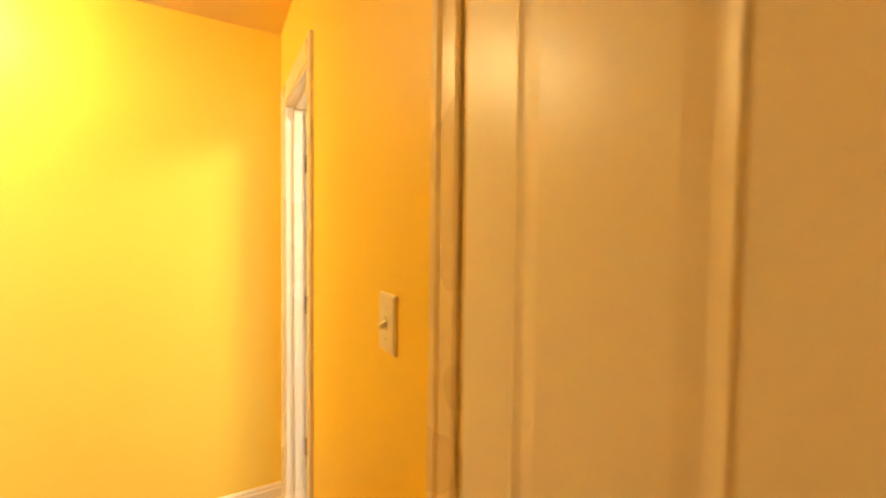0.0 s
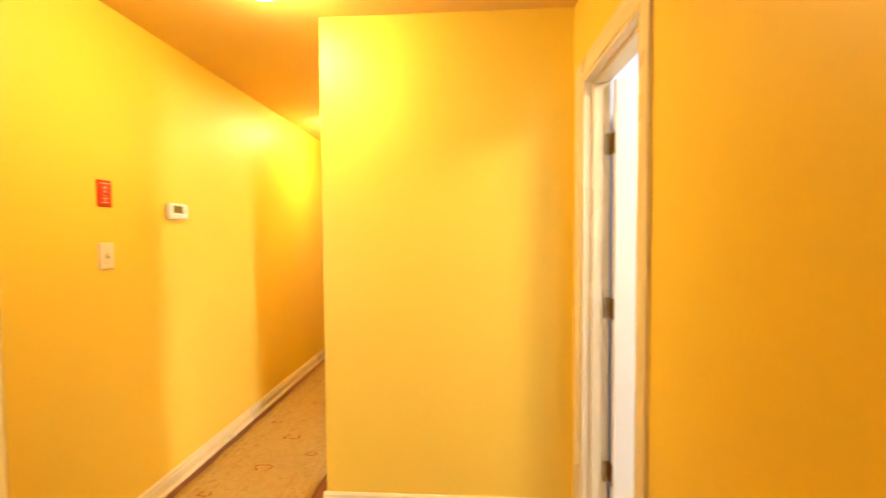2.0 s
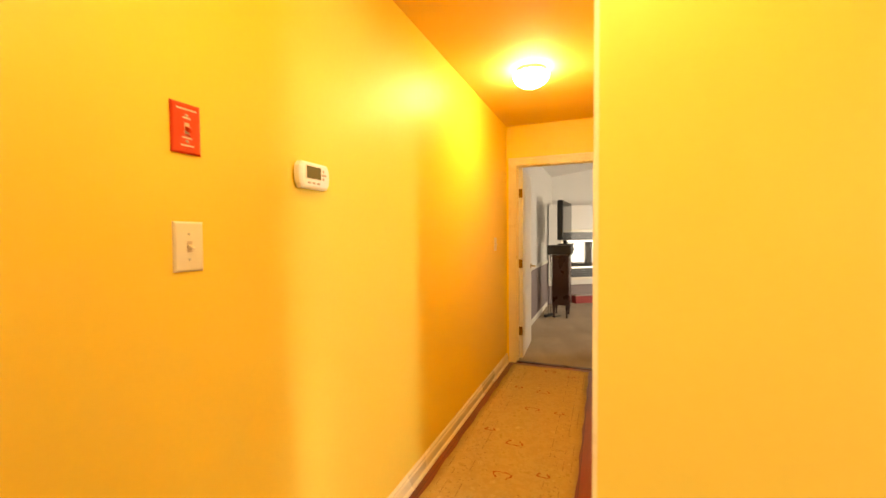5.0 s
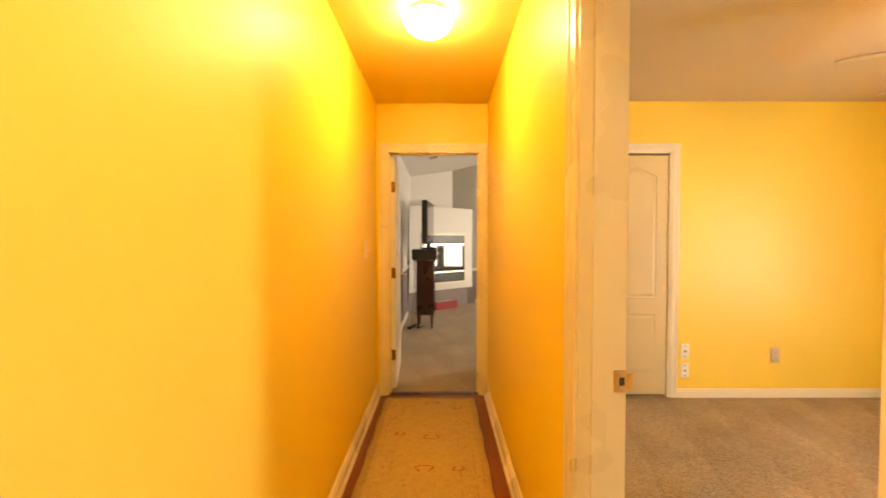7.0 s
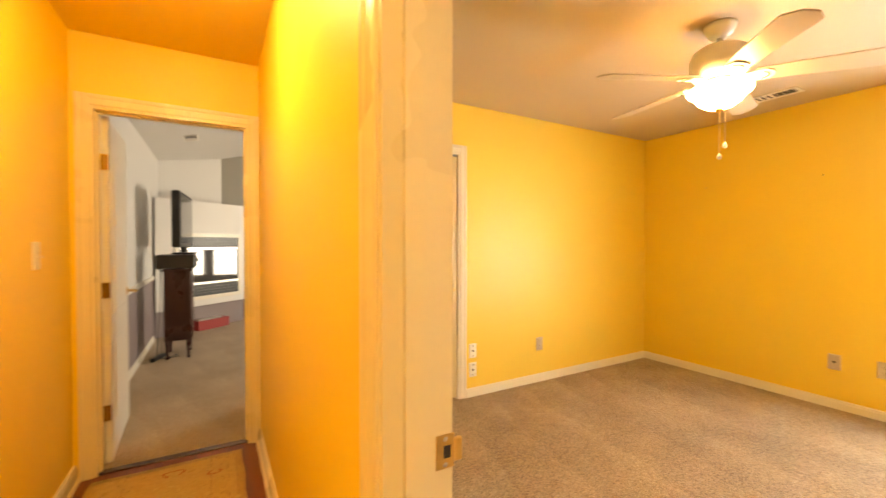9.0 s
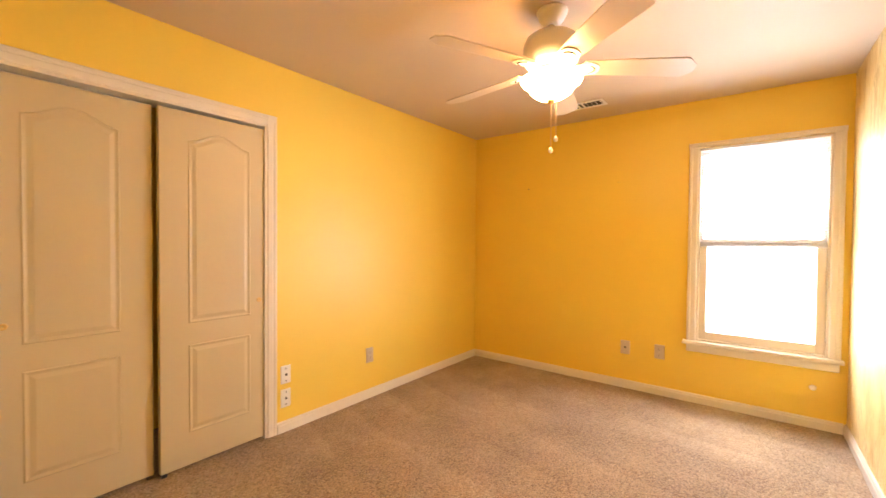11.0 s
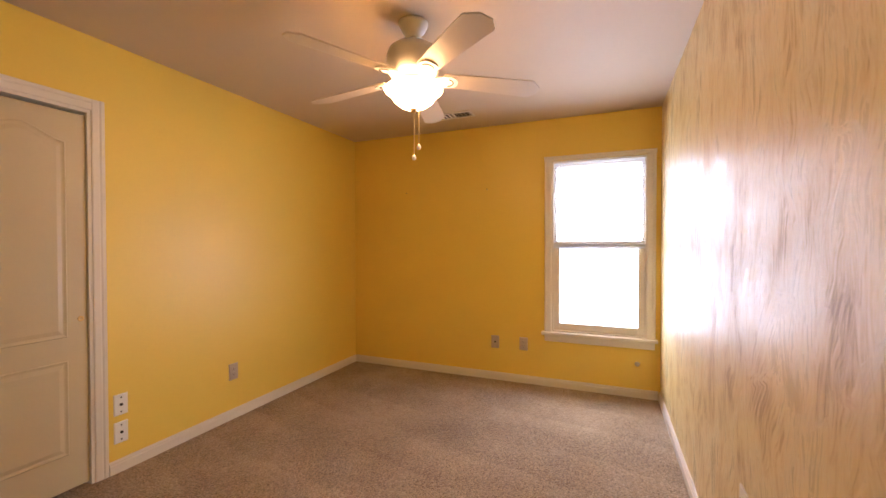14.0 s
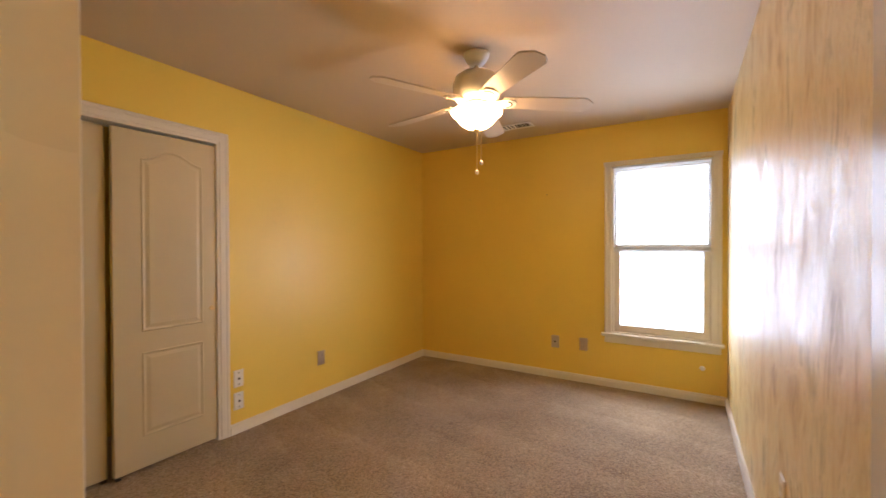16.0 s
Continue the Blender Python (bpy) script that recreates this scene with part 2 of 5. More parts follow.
def brushed_wall():
    """Faux finish: a glossy cream glaze dragged in curving strokes over tan."""
    m = bpy.data.materials.new("brushed_glaze")
    nt, p = nodes_of(m)
    co = nt.nodes.new("ShaderNodeTexCoord")

    def wave(scale, detail, rough, source, stretch=(1, 1, 1), turn=0.0):
        mp = nt.nodes.new("ShaderNodeMapping")
        mp.vector_type = "TEXTURE"
        mp.inputs["Scale"].default_value = [1 / q for q in stretch]
        mp.inputs["Rotation"].default_value = (0, radians(turn), 0)
        n = nt.nodes.new("ShaderNodeTexNoise")
        n.inputs["Scale"].default_value = scale
        n.inputs["Detail"].default_value = detail
        n.inputs["Roughness"].default_value = rough
        n.inputs["Distortion"].default_value = 0.5
        nt.links.new(source, mp.inputs["Vector"])
        nt.links.new(mp.outputs[0], n.inputs["Vector"])
        return n

    def madd(a, k, c):
        n = nt.nodes.new("ShaderNodeMath")
        n.operation = "MULTIPLY_ADD"
        nt.links.new(a, n.inputs[0])
        n.inputs[1].default_value = k
        if isinstance(c, (int, float)):
            n.inputs[2].default_value = c
        else:
            nt.links.new(c, n.inputs[2])
        return n.outputs[0]
    swirl = wave(3.6, 1.5, 0.5, co.outputs["Object"])
    shift = nt.nodes.new("ShaderNodeVectorMath")
    shift.operation = "MULTIPLY_ADD"
    nt.links.new(swirl.outputs["Color"], shift.inputs[0])
    shift.inputs[1].default_value = (0.13, 0.0, 0.06)
    nt.links.new(co.outputs["Object"], shift.inputs[2])
    def strokes(size, seed):
        """Overlapping brush strokes: each cell has its own slant."""
        place = nt.nodes.new("ShaderNodeMapping")
        place.inputs["Location"].default_value = (seed, 0, seed * 0.7)
        place.inputs["Scale"].default_value = (size, 0, size * 0.42)
        nt.links.new(shift.outputs[0], place.inputs["Vector"])
        cell = nt.nodes.new("ShaderNodeTexVoronoi")
        cell.feature = "SMOOTH_F1"
        cell.inputs["Scale"].default_value = 1.0
        cell.inputs["Smoothness"].default_value = 0.12
        nt.links.new(place.outputs[0], cell.inputs["Vector"])
        pick = nt.nodes.new("ShaderNodeSeparateColor")
        nt.links.new(cell.outputs["Color"], pick.inputs[0])
        turn = nt.nodes.new("ShaderNodeVectorRotate")
        turn.rotation_type = "Y_AXIS"
        nt.links.new(shift.outputs[0], turn.inputs["Vector"])
        nt.links.new(cell.outputs["Position"], turn.inputs["Center"])
        nt.links.new(madd(pick.outputs[0], 0.85, -0.36), turn.inputs["Angle"])
        hairs = wave(1.0, 4.0, 0.62, turn.outputs[0], (95, 1, 4.2))
        return madd(pick.outputs[1], 0.16, madd(hairs.outputs["Fac"], 1.0, -0.08))
    layers = nt.nodes.new("ShaderNodeMix")
    mask = wave(7.0, 2.0, 0.6, co.outputs["Object"], (1.0, 1.0, 0.5))
    hard = nt.nodes.new("ShaderNodeMapRange")
    hard.inputs[1].default_value, hard.inputs[2].default_value = 0.46, 0.56
    nt.links.new(mask.outputs["Fac"], hard.inputs[0])
    nt.links.new(hard.outputs[0], layers.inputs[0])
    nt.links.new(strokes(6.5, 1.3), layers.inputs[2])
    nt.links.new(strokes(9.0, 4.1), layers.inputs[3])
    chosen = layers.outputs[0]
    fine = wave(1.0, 3.0, 0.6, shift.outputs[0], (210, 1, 11), 3)
    patch = wave(2.6, 5.0, 0.6, shift.outputs[0], (2.0, 1, 0.9))
    tone = madd(chosen, 0.70, madd(fine.outputs["Fac"], 0.30, madd(patch.outputs["Fac"], 0.66, -0.33)))
    ramp = nt.nodes.new("ShaderNodeValToRGB")
    e = ramp.color_ramp.elements
    e[0].position, e[0].color = 0.33, (0.43, 0.265, 0.055, 1)
    e[1].position, e[1].color = 0.64, (0.86, 0.72, 0.39, 1)
    e.new(0.40).color = (0.62, 0.44, 0.13, 1)
    e.new(0.47).color = (0.75, 0.575, 0.22, 1)
    nt.links.new(tone, ramp.inputs[0])
    nt.links.new(ramp.outputs[0], p.inputs["Base Color"])
    r = nt.nodes.new("ShaderNodeMapRange")
    r.inputs[1].default_value, r.inputs[2].default_value = 0.36, 0.62
    r.inputs[3].default_value, r.inputs[4].default_value = 0.54, 0.26
    nt.links.new(tone, r.inputs[0])
    nt.links.new(r.outputs[0], p.inputs["Roughness"])
    p.inputs["Specular IOR Level"].default_value = 1.0
    p.inputs["Coat Weight"].default_value = 0.3
    p.inputs["Coat Roughness"].default_value = 0.45
    b = nt.nodes.new("ShaderNodeBump")
    b.inputs["Strength"].default_value = 0.30
    b.inputs["Distance"].default_value = 0.004
    nt.links.new(madd(fine.outputs["Fac"], 0.35, chosen), b.inputs["Height"])
    nt.links.new(b.outputs[0], p.inputs["Normal"])
    return m


BRUSHED = brushed_wall()


def grained_door():
    """Glossy white enamel over a moulded upright wood grain."""
    m = bpy.data.materials.new("glossy_grained_door")
    nt, p = nodes_of(m)
    co = nt.nodes.new("ShaderNodeTexCoord")
    mp = nt.nodes.new("ShaderNodeMapping")
    mp.inputs["Scale"].default_value = (150, 150, 6)
    n = nt.nodes.new("ShaderNodeTexNoise")
    n.inputs["Scale"].default_value = 1.0
    n.inputs["Detail"].default_value = 4
    n.inputs["Roughness"].default_value = 0.65
    nt.links.new(co.outputs["Object"], mp.inputs["Vector"])
    nt.links.new(mp.outputs[0], n.inputs["Vector"])
    ramp = nt.nodes.new("ShaderNodeValToRGB")
    ramp.color_ramp.elements[0].color = (0.62, 0.55, 0.45, 1)
    ramp.color_ramp.elements[1].color = (0.74, 0.69, 0.61, 1)
    nt.links.new(n.outputs["Fac"], ramp.inputs[0])
    nt.links.new(ramp.outputs[0], p.inputs["Base Color"])
    p.inputs["Roughness"].default_value = 0.27
    p.inputs["Specular IOR Level"].default_value = 0.8
    b = nt.nodes.new("ShaderNodeBump")
    b.inputs["Strength"].default_value = 0.55
    b.inputs["Distance"].default_value = 0.002
    nt.links.new(n.outputs["Fac"], b.inputs["Height"])
    nt.links.new(b.outputs[0], p.inputs["Normal"])
    return m


DOOR_GLOSS = grained_door()


def plank_floor():
    """Dark cherry boards that run along the corridor, satin varnish."""
    m = bpy.data.materials.new("cherry_boards")
    nt, p = nodes_of(m)
    co = nt.nodes.new("ShaderNodeTexCoord")
    mp = nt.nodes.new("ShaderNodeMapping")
    mp.inputs["Rotation"].default_value = (0, 0, radians(90))
    br = nt.nodes.new("ShaderNodeTexBrick")
    br.inputs["Scale"].default_value = 1.0
    br.inputs["Brick Width"].default_value = 1.2
    br.inputs["Row Height"].default_value = 0.083
    br.inputs["Mortar Size"].default_value = 0.0012
    br.inputs["Color1"].default_value = (0.30, 0.066, 0.022, 1)
    br.inputs["Color2"].default_value = (0.21, 0.046, 0.017, 1)
    br.inputs["Mortar"].default_value = (0.03, 0.008, 0.005, 1)
    nt.links.new(co.outputs["Object"], mp.inputs["Vector"])
    nt.links.new(mp.outputs[0], br.inputs["Vector"])
    gm = nt.nodes.new("ShaderNodeMapping")
    gm.inputs["Scale"].default_value = (40, 2.5, 1)
    grain = nt.nodes.new("ShaderNodeTexNoise")
    grain.inputs["Scale"].default_value = 1.5
    grain.inputs["Detail"].default_value = 5
    nt.links.new(co.outputs["Object"], gm.inputs["Vector"])
    nt.links.new(gm.outputs[0], grain.inputs["Vector"])
    mix = nt.nodes.new("ShaderNodeMix")
    mix.data_type, mix.blend_type = "RGBA", "MULTIPLY"
    mix.inputs[0].default_value = 0.5
    nt.links.new(br.outputs["Color"], mix.inputs[6])
    nt.links.new(grain.outputs["Fac"], mix.inputs[7])
    nt.links.new(mix.outputs[2], p.inputs["Base Color"])
    p.inputs["Roughness"].default_value = 0.3
    b = nt.nodes.new("ShaderNodeBump")
    b.inputs["Strength"].default_value = 0.2
    b.inputs["Distance"].default_value = 0.001
    nt.links.new(br.outputs["Fac"], b.inputs["Height"])
    b.invert = True
    nt.links.new(b.outputs[0], p.inputs["Normal"])
    return m


BOARDS = plank_floor()


def woven(name, colors, scale):
    """A worn pile rug: blotches of its colours and a fine weave."""
    m = bpy.data.materials.new(name)
    nt, p = nodes_of(m)
    co = nt.nodes.new("ShaderNodeTexCoord")
    a = nt.nodes.new("ShaderNodeTexNoise")
    a.inputs["Scale"].default_value = scale
    a.inputs["Detail"].default_value = 6
    a.inputs["Roughness"].default_value = 0.65
    nt.links.new(co.outputs["Object"], a.inputs["Vector"])
    ramp = nt.nodes.new("ShaderNodeValToRGB")
    e = ramp.color_ramp.elements
    e[0].position, e[0].color = 0.30, (*colors[0], 1)
    e[1].position, e[1].color = 0.70, (*colors[-1], 1)
    for k, c in enumerate(colors[1:-1]):
        e.new(0.30 + 0.40 * (k + 1) / (len(colors) - 1)).color = (*c, 1)
    nt.links.new(a.outputs["Fac"], ramp.inputs[0])
    nt.links.new(ramp.outputs[0], p.inputs["Base Color"])
    p.inputs["Roughness"].default_value = 0.95
    p.inputs["Specular IOR Level"].default_value = 0.1
    w = nt.nodes.new("ShaderNodeTexNoise")
    w.inputs["Scale"].default_value = 260
    nt.links.new(co.outputs["Object"], w.inputs["Vector"])
    b = nt.nodes.new("ShaderNodeBump")
    b.inputs["Strength"].default_value = 0.6
    b.inputs["Distance"].default_value = 0.003
    nt.links.new(w.outputs["Fac"], b.inputs["Height"])
    nt.links.new(b.outputs[0], p.inputs["Normal"])
    return m


RUNNER = woven("runner_wool", ((0.36, 0.235, 0.085), (0.48, 0.335, 0.14), (0.43, 0.29, 0.115), (0.52, 0.38, 0.17)), 14)
RUG_RED = woven("runner_red_wool", ((0.30, 0.085, 0.035), (0.38, 0.13, 0.06)), 60)
RUG_BROWN = woven("runner_brown_wool", ((0.27, 0.16, 0.075), (0.34, 0.21, 0.10)), 60)
LR_RUG = woven("living_rug_wool", ((0.36, 0.36, 0.20), (0.52, 0.44, 0.30), (0.44, 0.30, 0.20), (0.58, 0.50, 0.38)), 5)


# ---- mesh helpers ----
def mesh_of(bm, name, material, smooth=False):
    me = bpy.data.meshes.new(name)
    bm.normal_update()
    bm.to_mesh(me)
    bm.free()
    if material:
        me.materials.append(material)
    if smooth:
        me.polygons.foreach_set("use_smooth", [True] * len(me.polygons))
    return me


def part(name, bm, material, parent=None, label="", smooth=False):
    ob = new(name, mesh_of(bm, name, material, smooth))
    if parent is not None:
        ob.parent = parent
    if label:
        ob["label"] = label
    return ob


def base(name, m, label, category, group="", kind=""):
    """An Empty at the foot of a thing, to hold its parts."""
    ob = new(name)
    ob.empty_display_size = 0.05
    ob.matrix_world = m
    return tagged(ob, label, category, group, kind)


def add_box(bm, x0, x1, y0, y1, z0, z1, bevel=0.0, segments=1):
    made = bmesh.ops.create_cube(bm, size=1)["verts"]
    bmesh.ops.transform(bm, matrix=Matrix.Translation(((x0 + x1) / 2, (y0 + y1) / 2, (z0 + z1) / 2)) @ Matrix.Diagonal((x1 - x0, y1 - y0, z1 - z0, 1)), verts=made)
    if bevel:
        edges = list({e for v in made for e in v.link_edges})
        bmesh.ops.bevel(bm, geom=edges, offset=bevel, segments=segments, affect="EDGES", profile=0.5)
    return bm


def box(*dims, bevel=0.0, segments=1):
    return add_box(bmesh.new(), *dims, bevel=bevel, segments=segments)


def prism(bm, profile, start, end, side, up):
    """A straight bar from start to end: profile holds (across, out) pairs, across along up, out along side."""
    start, end, side, up = (Vector(v) for v in (start, end, side, up))
    rings = [[bm.verts.new(o + up * a + side * b) for a, b in profile] for o in (start, end)]
    n = len(profile)
    for k in range(n):
        bm.faces.new((rings[0][k], rings[0][(k + 1) % n], rings[1][(k + 1) % n], rings[1][k]))
    bm.faces.new(rings[0][::-1])
    bm.faces.new(rings[1])
    bmesh.ops.recalc_face_normals(bm, faces=bm.faces[:])
    return bm


def lathe(profile, steps=32, wobble=None):
    """A turned body: profile holds (radius, z) pairs from the bottom up."""
    bm = bmesh.new()
    rows = []
    for r, z in profile:
        if r < 1e-5:
            rows.append([bm.verts.new((0, 0, z))])
            continue
        row = []
        for k in range(steps):
            a = 2 * math.pi * k / steps
            rr = r * (wobble(a, z) if wobble else 1)
            row.append(bm.verts.new((rr * math.cos(a), rr * math.sin(a), z)))
        rows.append(row)
    for lo, hi in zip(rows, rows[1:]):
        for k in range(steps):
            n = (k + 1) % steps
            if len(lo) == 1 and len(hi) == 1:
                continue
            if len(lo) == 1:
                bm.faces.new((lo[0], hi[n], hi[k]))
            elif len(hi) == 1:
                bm.faces.new((lo[k], lo[n], hi[0]))
            else:
                bm.faces.new((lo[k], lo[n], hi[n], hi[k]))
    if len(rows[0]) > 1:
        bm.faces.new(rows[0][::-1])
    if len(rows[-1]) > 1:
        bm.faces.new(rows[-1])
    bmesh.ops.recalc_face_normals(bm, faces=bm.faces[:])
    return bm


def moved(bm, m):
    bmesh.ops.transform(bm, matrix=m, verts=bm.verts[:])
    return bm


def tube(points, radius, sides=8):
    """A round bar or cord along points."""
    bm = bmesh.new()
    pts = [Vector(p) for p in points]
    rows = []
    for k, p in enumerate(pts):
        d = (pts[min(k + 1, len(pts) - 1)] - pts[max(k - 1, 0)]).normalized()
        s = d.cross(Vector((0, 0, 1)))
        s = s.normalized() if s.length > 1e-3 else Vector((1, 0, 0))
        u = s.cross(d)
        rows.append([bm.verts.new(p + radius * (math.cos(2 * math.pi * j / sides) * s + math.sin(2 * math.pi * j / sides) * u)) for j in range(sides)])
    for lo, hi in zip(rows, rows[1:]):
        for j in range(sides):
            bm.faces.new((lo[j], lo[(j + 1) % sides], hi[(j + 1) % sides], hi[j]))
    bm.faces.new(rows[0][::-1])
    bm.faces.new(rows[-1])
    bmesh.ops.recalc_face_normals(bm, faces=bm.faces[:])
    return bm


def inset_loop(loop, d):
    """The closed outline drawn in by d (counter-clockwise 2D outline)."""
    out = []
    n = len(loop)
    for k in range(n):
        a, b, c = Vector(loop[k - 1]), Vector(loop[k]), Vector(loop[(k + 1) % n])
        n1 = Vector((-(b - a).y, (b - a).x)).normalized()
        n2 = Vector((-(c - b).y, (c - b).x)).normalized()
        h = (n1 + n2).normalized()
        out.append(tuple(b + h * (d / max(0.4, h.dot(n1)))))
    return out


def structure(name, bm, material, label=""):
    return tagged(part(name, bm, material, None, label), kind="structure")


def wall_x(name, x0, x1, y0, y1, z0, z1, holes, material, label=""):
    """A wall that runs along y, with holes (y0, y1, z0, z1) through it."""
    bm = bmesh.new()
    y = y0
    for h0, h1, b, t in sorted(holes):
        if h0 > y:
            add_box(bm, x0, x1, y, h0, z0, z1)
        if b > z0:
            add_box(bm, x0, x1, h0, h1, z0, b)
        if t < z1:
            add_box(bm, x0, x1, h0, h1, t, z1)
        y = h1
    if y1 > y:
        add_box(bm, x0, x1, y, y1, z0, z1)
    return structure(name, bm, material, label)


def wall_y(name, x0, x1, y0, y1, z0, z1, holes, material, label=""):
    """A wall that runs along x, with holes (x0, x1, z0, z1) through it."""
    bm = bmesh.new()
    x = x0
    for h0, h1, b, t in sorted(holes):
        if h0 > x:
            add_box(bm, x, h0, y0, y1, z0, z1)
        if b > z0:
            add_box(bm, h0, h1, y0, y1, z0, b)
        if t < z1:
            add_box(bm, h0, h1, y0, y1, t, z1)
        x = h1
    if x1 > x:
        add_box(bm, x, x1, y0, y1, z0, z1)
    return structure(name, bm, material, label)


BOARD = ((0, 0), (0, 0.016), (0.062, 0.016), (0.070, 0.011), (0.080, 0.011), (0.090, 0.004), (0.090, 0))
SHOE = ((0, 0.0165), (0, 0.029), (0.010, 0.027), (0.018, 0.0165))
CASING = ((0, 0), (0, 0.010), (0.006, 0.014), (0.030, 0.016), (0.036, 0.013), (0.044, 0.019), (0.057, 0.019), (0.060, 0.014), (0.060, 0))


def baseboard(start, end, side, shoe=False):
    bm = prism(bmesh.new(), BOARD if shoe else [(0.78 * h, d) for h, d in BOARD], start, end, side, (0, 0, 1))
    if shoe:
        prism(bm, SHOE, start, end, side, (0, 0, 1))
    return structure("baseboard", bm, TRIM_HALL_LIT if shoe else TRIM_WHITE)


def casing(axis, at, side, a0, a1, top, bottom=0.0, material=None, wide=0.060):
    """Trim round an opening a0..a1 in a wall along axis, on the face at, that stands out to side (+1 or -1)."""
    out = (side, 0, 0) if axis == "y" else (0, side, 0)

    def place(a, z):
        return (at, a, z) if axis == "y" else (a, at, z)
    along = Vector((0, 1, 0)) if axis == "y" else Vector((1, 0, 0))
    profile = [(w * wide / 0.060, 0.66 * d) for w, d in CASING]
    made = []
    for a, sign in ((a0, -1), (a1, 1)):
        made.append(structure("trim", prism(bmesh.new(), profile, place(a, bottom), place(a, top + wide), out, along * sign), material or TRIM_HALL_LIT))
    made.append(structure("trim", prism(bmesh.new(), profile, place(a0, top), place(a1, top), out, (0, 0, 1)), material or TRIM_HALL_LIT))
    return made


def jamb(axis, c0, c1, a0, a1, top, stop, material=None):
    """Lining of a doorway with its stop bead."""
    bm = bmesh.new()
    t = 0.016
    for lo, hi, z0, z1 in ((a0 - 0.001, a0 + t, 0, top), (a1 - t, a1 + 0.001, 0, top), (a0 + t, a1 - t, top - t, top + 0.001)):
        dims = (c0, c1, lo, hi, z0, z1) if axis == "y" else (lo, hi, c0, c1, z0, z1)
        add_box(bm, *dims)
    s0, s1 = stop
    for lo, hi, z0, z1 in ((a0 + t, a0 + t + 0.011, 0, top - t), (a1 - t - 0.011, a1 - t, 0, top - t), (a0 + t + 0.011, a1 - t - 0.011, top - t - 0.011, top - t)):
        dims = (s0, s1, lo, hi, z0, z1) if axis == "y" else (lo, hi, s0, s1, z0, z1)
        add_box(bm, *dims)
    return structure("trim", bm, material or TRIM_HALL_LIT)


# ---- floors and ceilings ----
structure("floor_hall", box(-0.42, HALLR + 0.06, -3.0, END + 0.05, -0.12, 0.0), BOARDS)
structure("floor_living", box(LRX - 0.1, -0.42, -3.0, 4.5, -0.12, 0.0), BOARDS)
structure("floor_bedroom", box(RIGHT + 0.06, WINX + 0.05, TEX - 0.03, CLOSET + 0.75, -0.12, 0.004), CARPET)
structure("floor_master", box(-0.6, WINX + 0.05, END + 0.05, MASTER_FAR + 0.1, -0.13, 0.002), MASTER_CARPET)
structure("floor_bath", box(HALLR + 0.06, 3.7, -1.0, FRONT, -0.12, 0.002), surface("bath_tile", (0.62, 0.62, 0.62), 0.3))
structure("ground", box(-400, 400, -400, 400, -0.6, -0.45), GROUND_GREEN)
structure("ceiling_hall", box(-0.42, HALLR + 0.115, -3.1, FRONT + 0.06, CEIL, CEIL + 0.12), HALL_CEILING)
structure("ceiling_corridor", box(-0.42, RIGHT + 0.07, FRONT + 0.06, END + 0.07, CEIL, CEIL + 0.12), HALL_CEILING)
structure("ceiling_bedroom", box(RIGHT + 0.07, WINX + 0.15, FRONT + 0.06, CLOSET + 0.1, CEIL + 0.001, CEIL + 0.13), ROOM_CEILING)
structure("ceiling_bath", box(HALLR + 0.115, 3.7, -1.0, FRONT, CEIL, CEIL + 0.12), ROOM_CEILING)
structure("ceiling_living", box(LRX - 0.5, -0.42, -3.1, 4.6, 3.25, 3.4), LR_CEILING)
bm = bmesh.new()
slope = [(-0.6, 2.39), (WINX + 0.1, 3.66), (WINX + 0.1, 3.78), (-0.6, 2.51)]
low = [bm.verts.new((x, END + THICK, z)) for x, z in slope]
far = [bm.verts.new((x, MASTER_FAR + 0.12, z)) for x, z in slope]
for k in range(4):
    bm.faces.new((low[k], low[(k + 1) % 4], far[(k + 1) % 4], far[k]))
bm.faces.new(low[::-1])
bm.faces.new(far)
bmesh.ops.recalc_face_normals(bm, faces=bm.faces[:])
structure("ceiling_master", bm, MASTER_WHITE)

# ---- walls ----
LR_OPEN = (-1.5, 0.17)
BED_DOOR = (0.988, 1.773)
BATH_DOOR = (0.080, 0.648)
SIDE_DOOR = (-1.745, -0.948)
END_DOOR = (-0.222, 0.543)
DOOR_H = 2.005
wall_x("wall_corridor_left", LEFT - 0.085, LEFT, -3.0, END, 0, CEIL, [(LR_OPEN[0], LR_OPEN[1], 0, 2.045)], HALL_PAINT)
wall_x("wall_living_back", LEFT - 0.097, LEFT - 0.085, -3.0, 4.5, 0, 3.25, [(LR_OPEN[0], LR_OPEN[1], 0, 2.045)], LR_PAINT)
wall_x("wall_corridor_right", RIGHT, RIGHT + 0.07, FRONT, END, 0, CEIL, [(BED_DOOR[0], BED_DOOR[1], 0, DOOR_H)], HALL_PAINT)
wall_x("wall_bedroom_door", RIGHT + 0.07, RIGHT + BED_THICK, TEX, CLOSET, 0, CEIL, [(BED_DOOR[0], BED_DOOR[1], 0, DOOR_H)], ROOM_PAINT)
wall_y("wall_hall_front", RIGHT + 0.07, HALLR, FRONT, FRONT + 0.06, 0, CEIL, [], HALL_PAINT)
wall_y("wall_bedroom_brushed", RIGHT + 0.07, WINX, FRONT + 0.06, TEX, 0, CEIL, [], BRUSHED)
wall_x("wall_hall_right", HALLR, HALLR + 0.07, -3.0, FRONT + 0.06, 0, CEIL, [(BATH_DOOR[0], BATH_DOOR[1], 0, DOOR_H), (SIDE_DOOR[0], SIDE_DOOR[1], 0, DOOR_H)], HALL_PAINT)
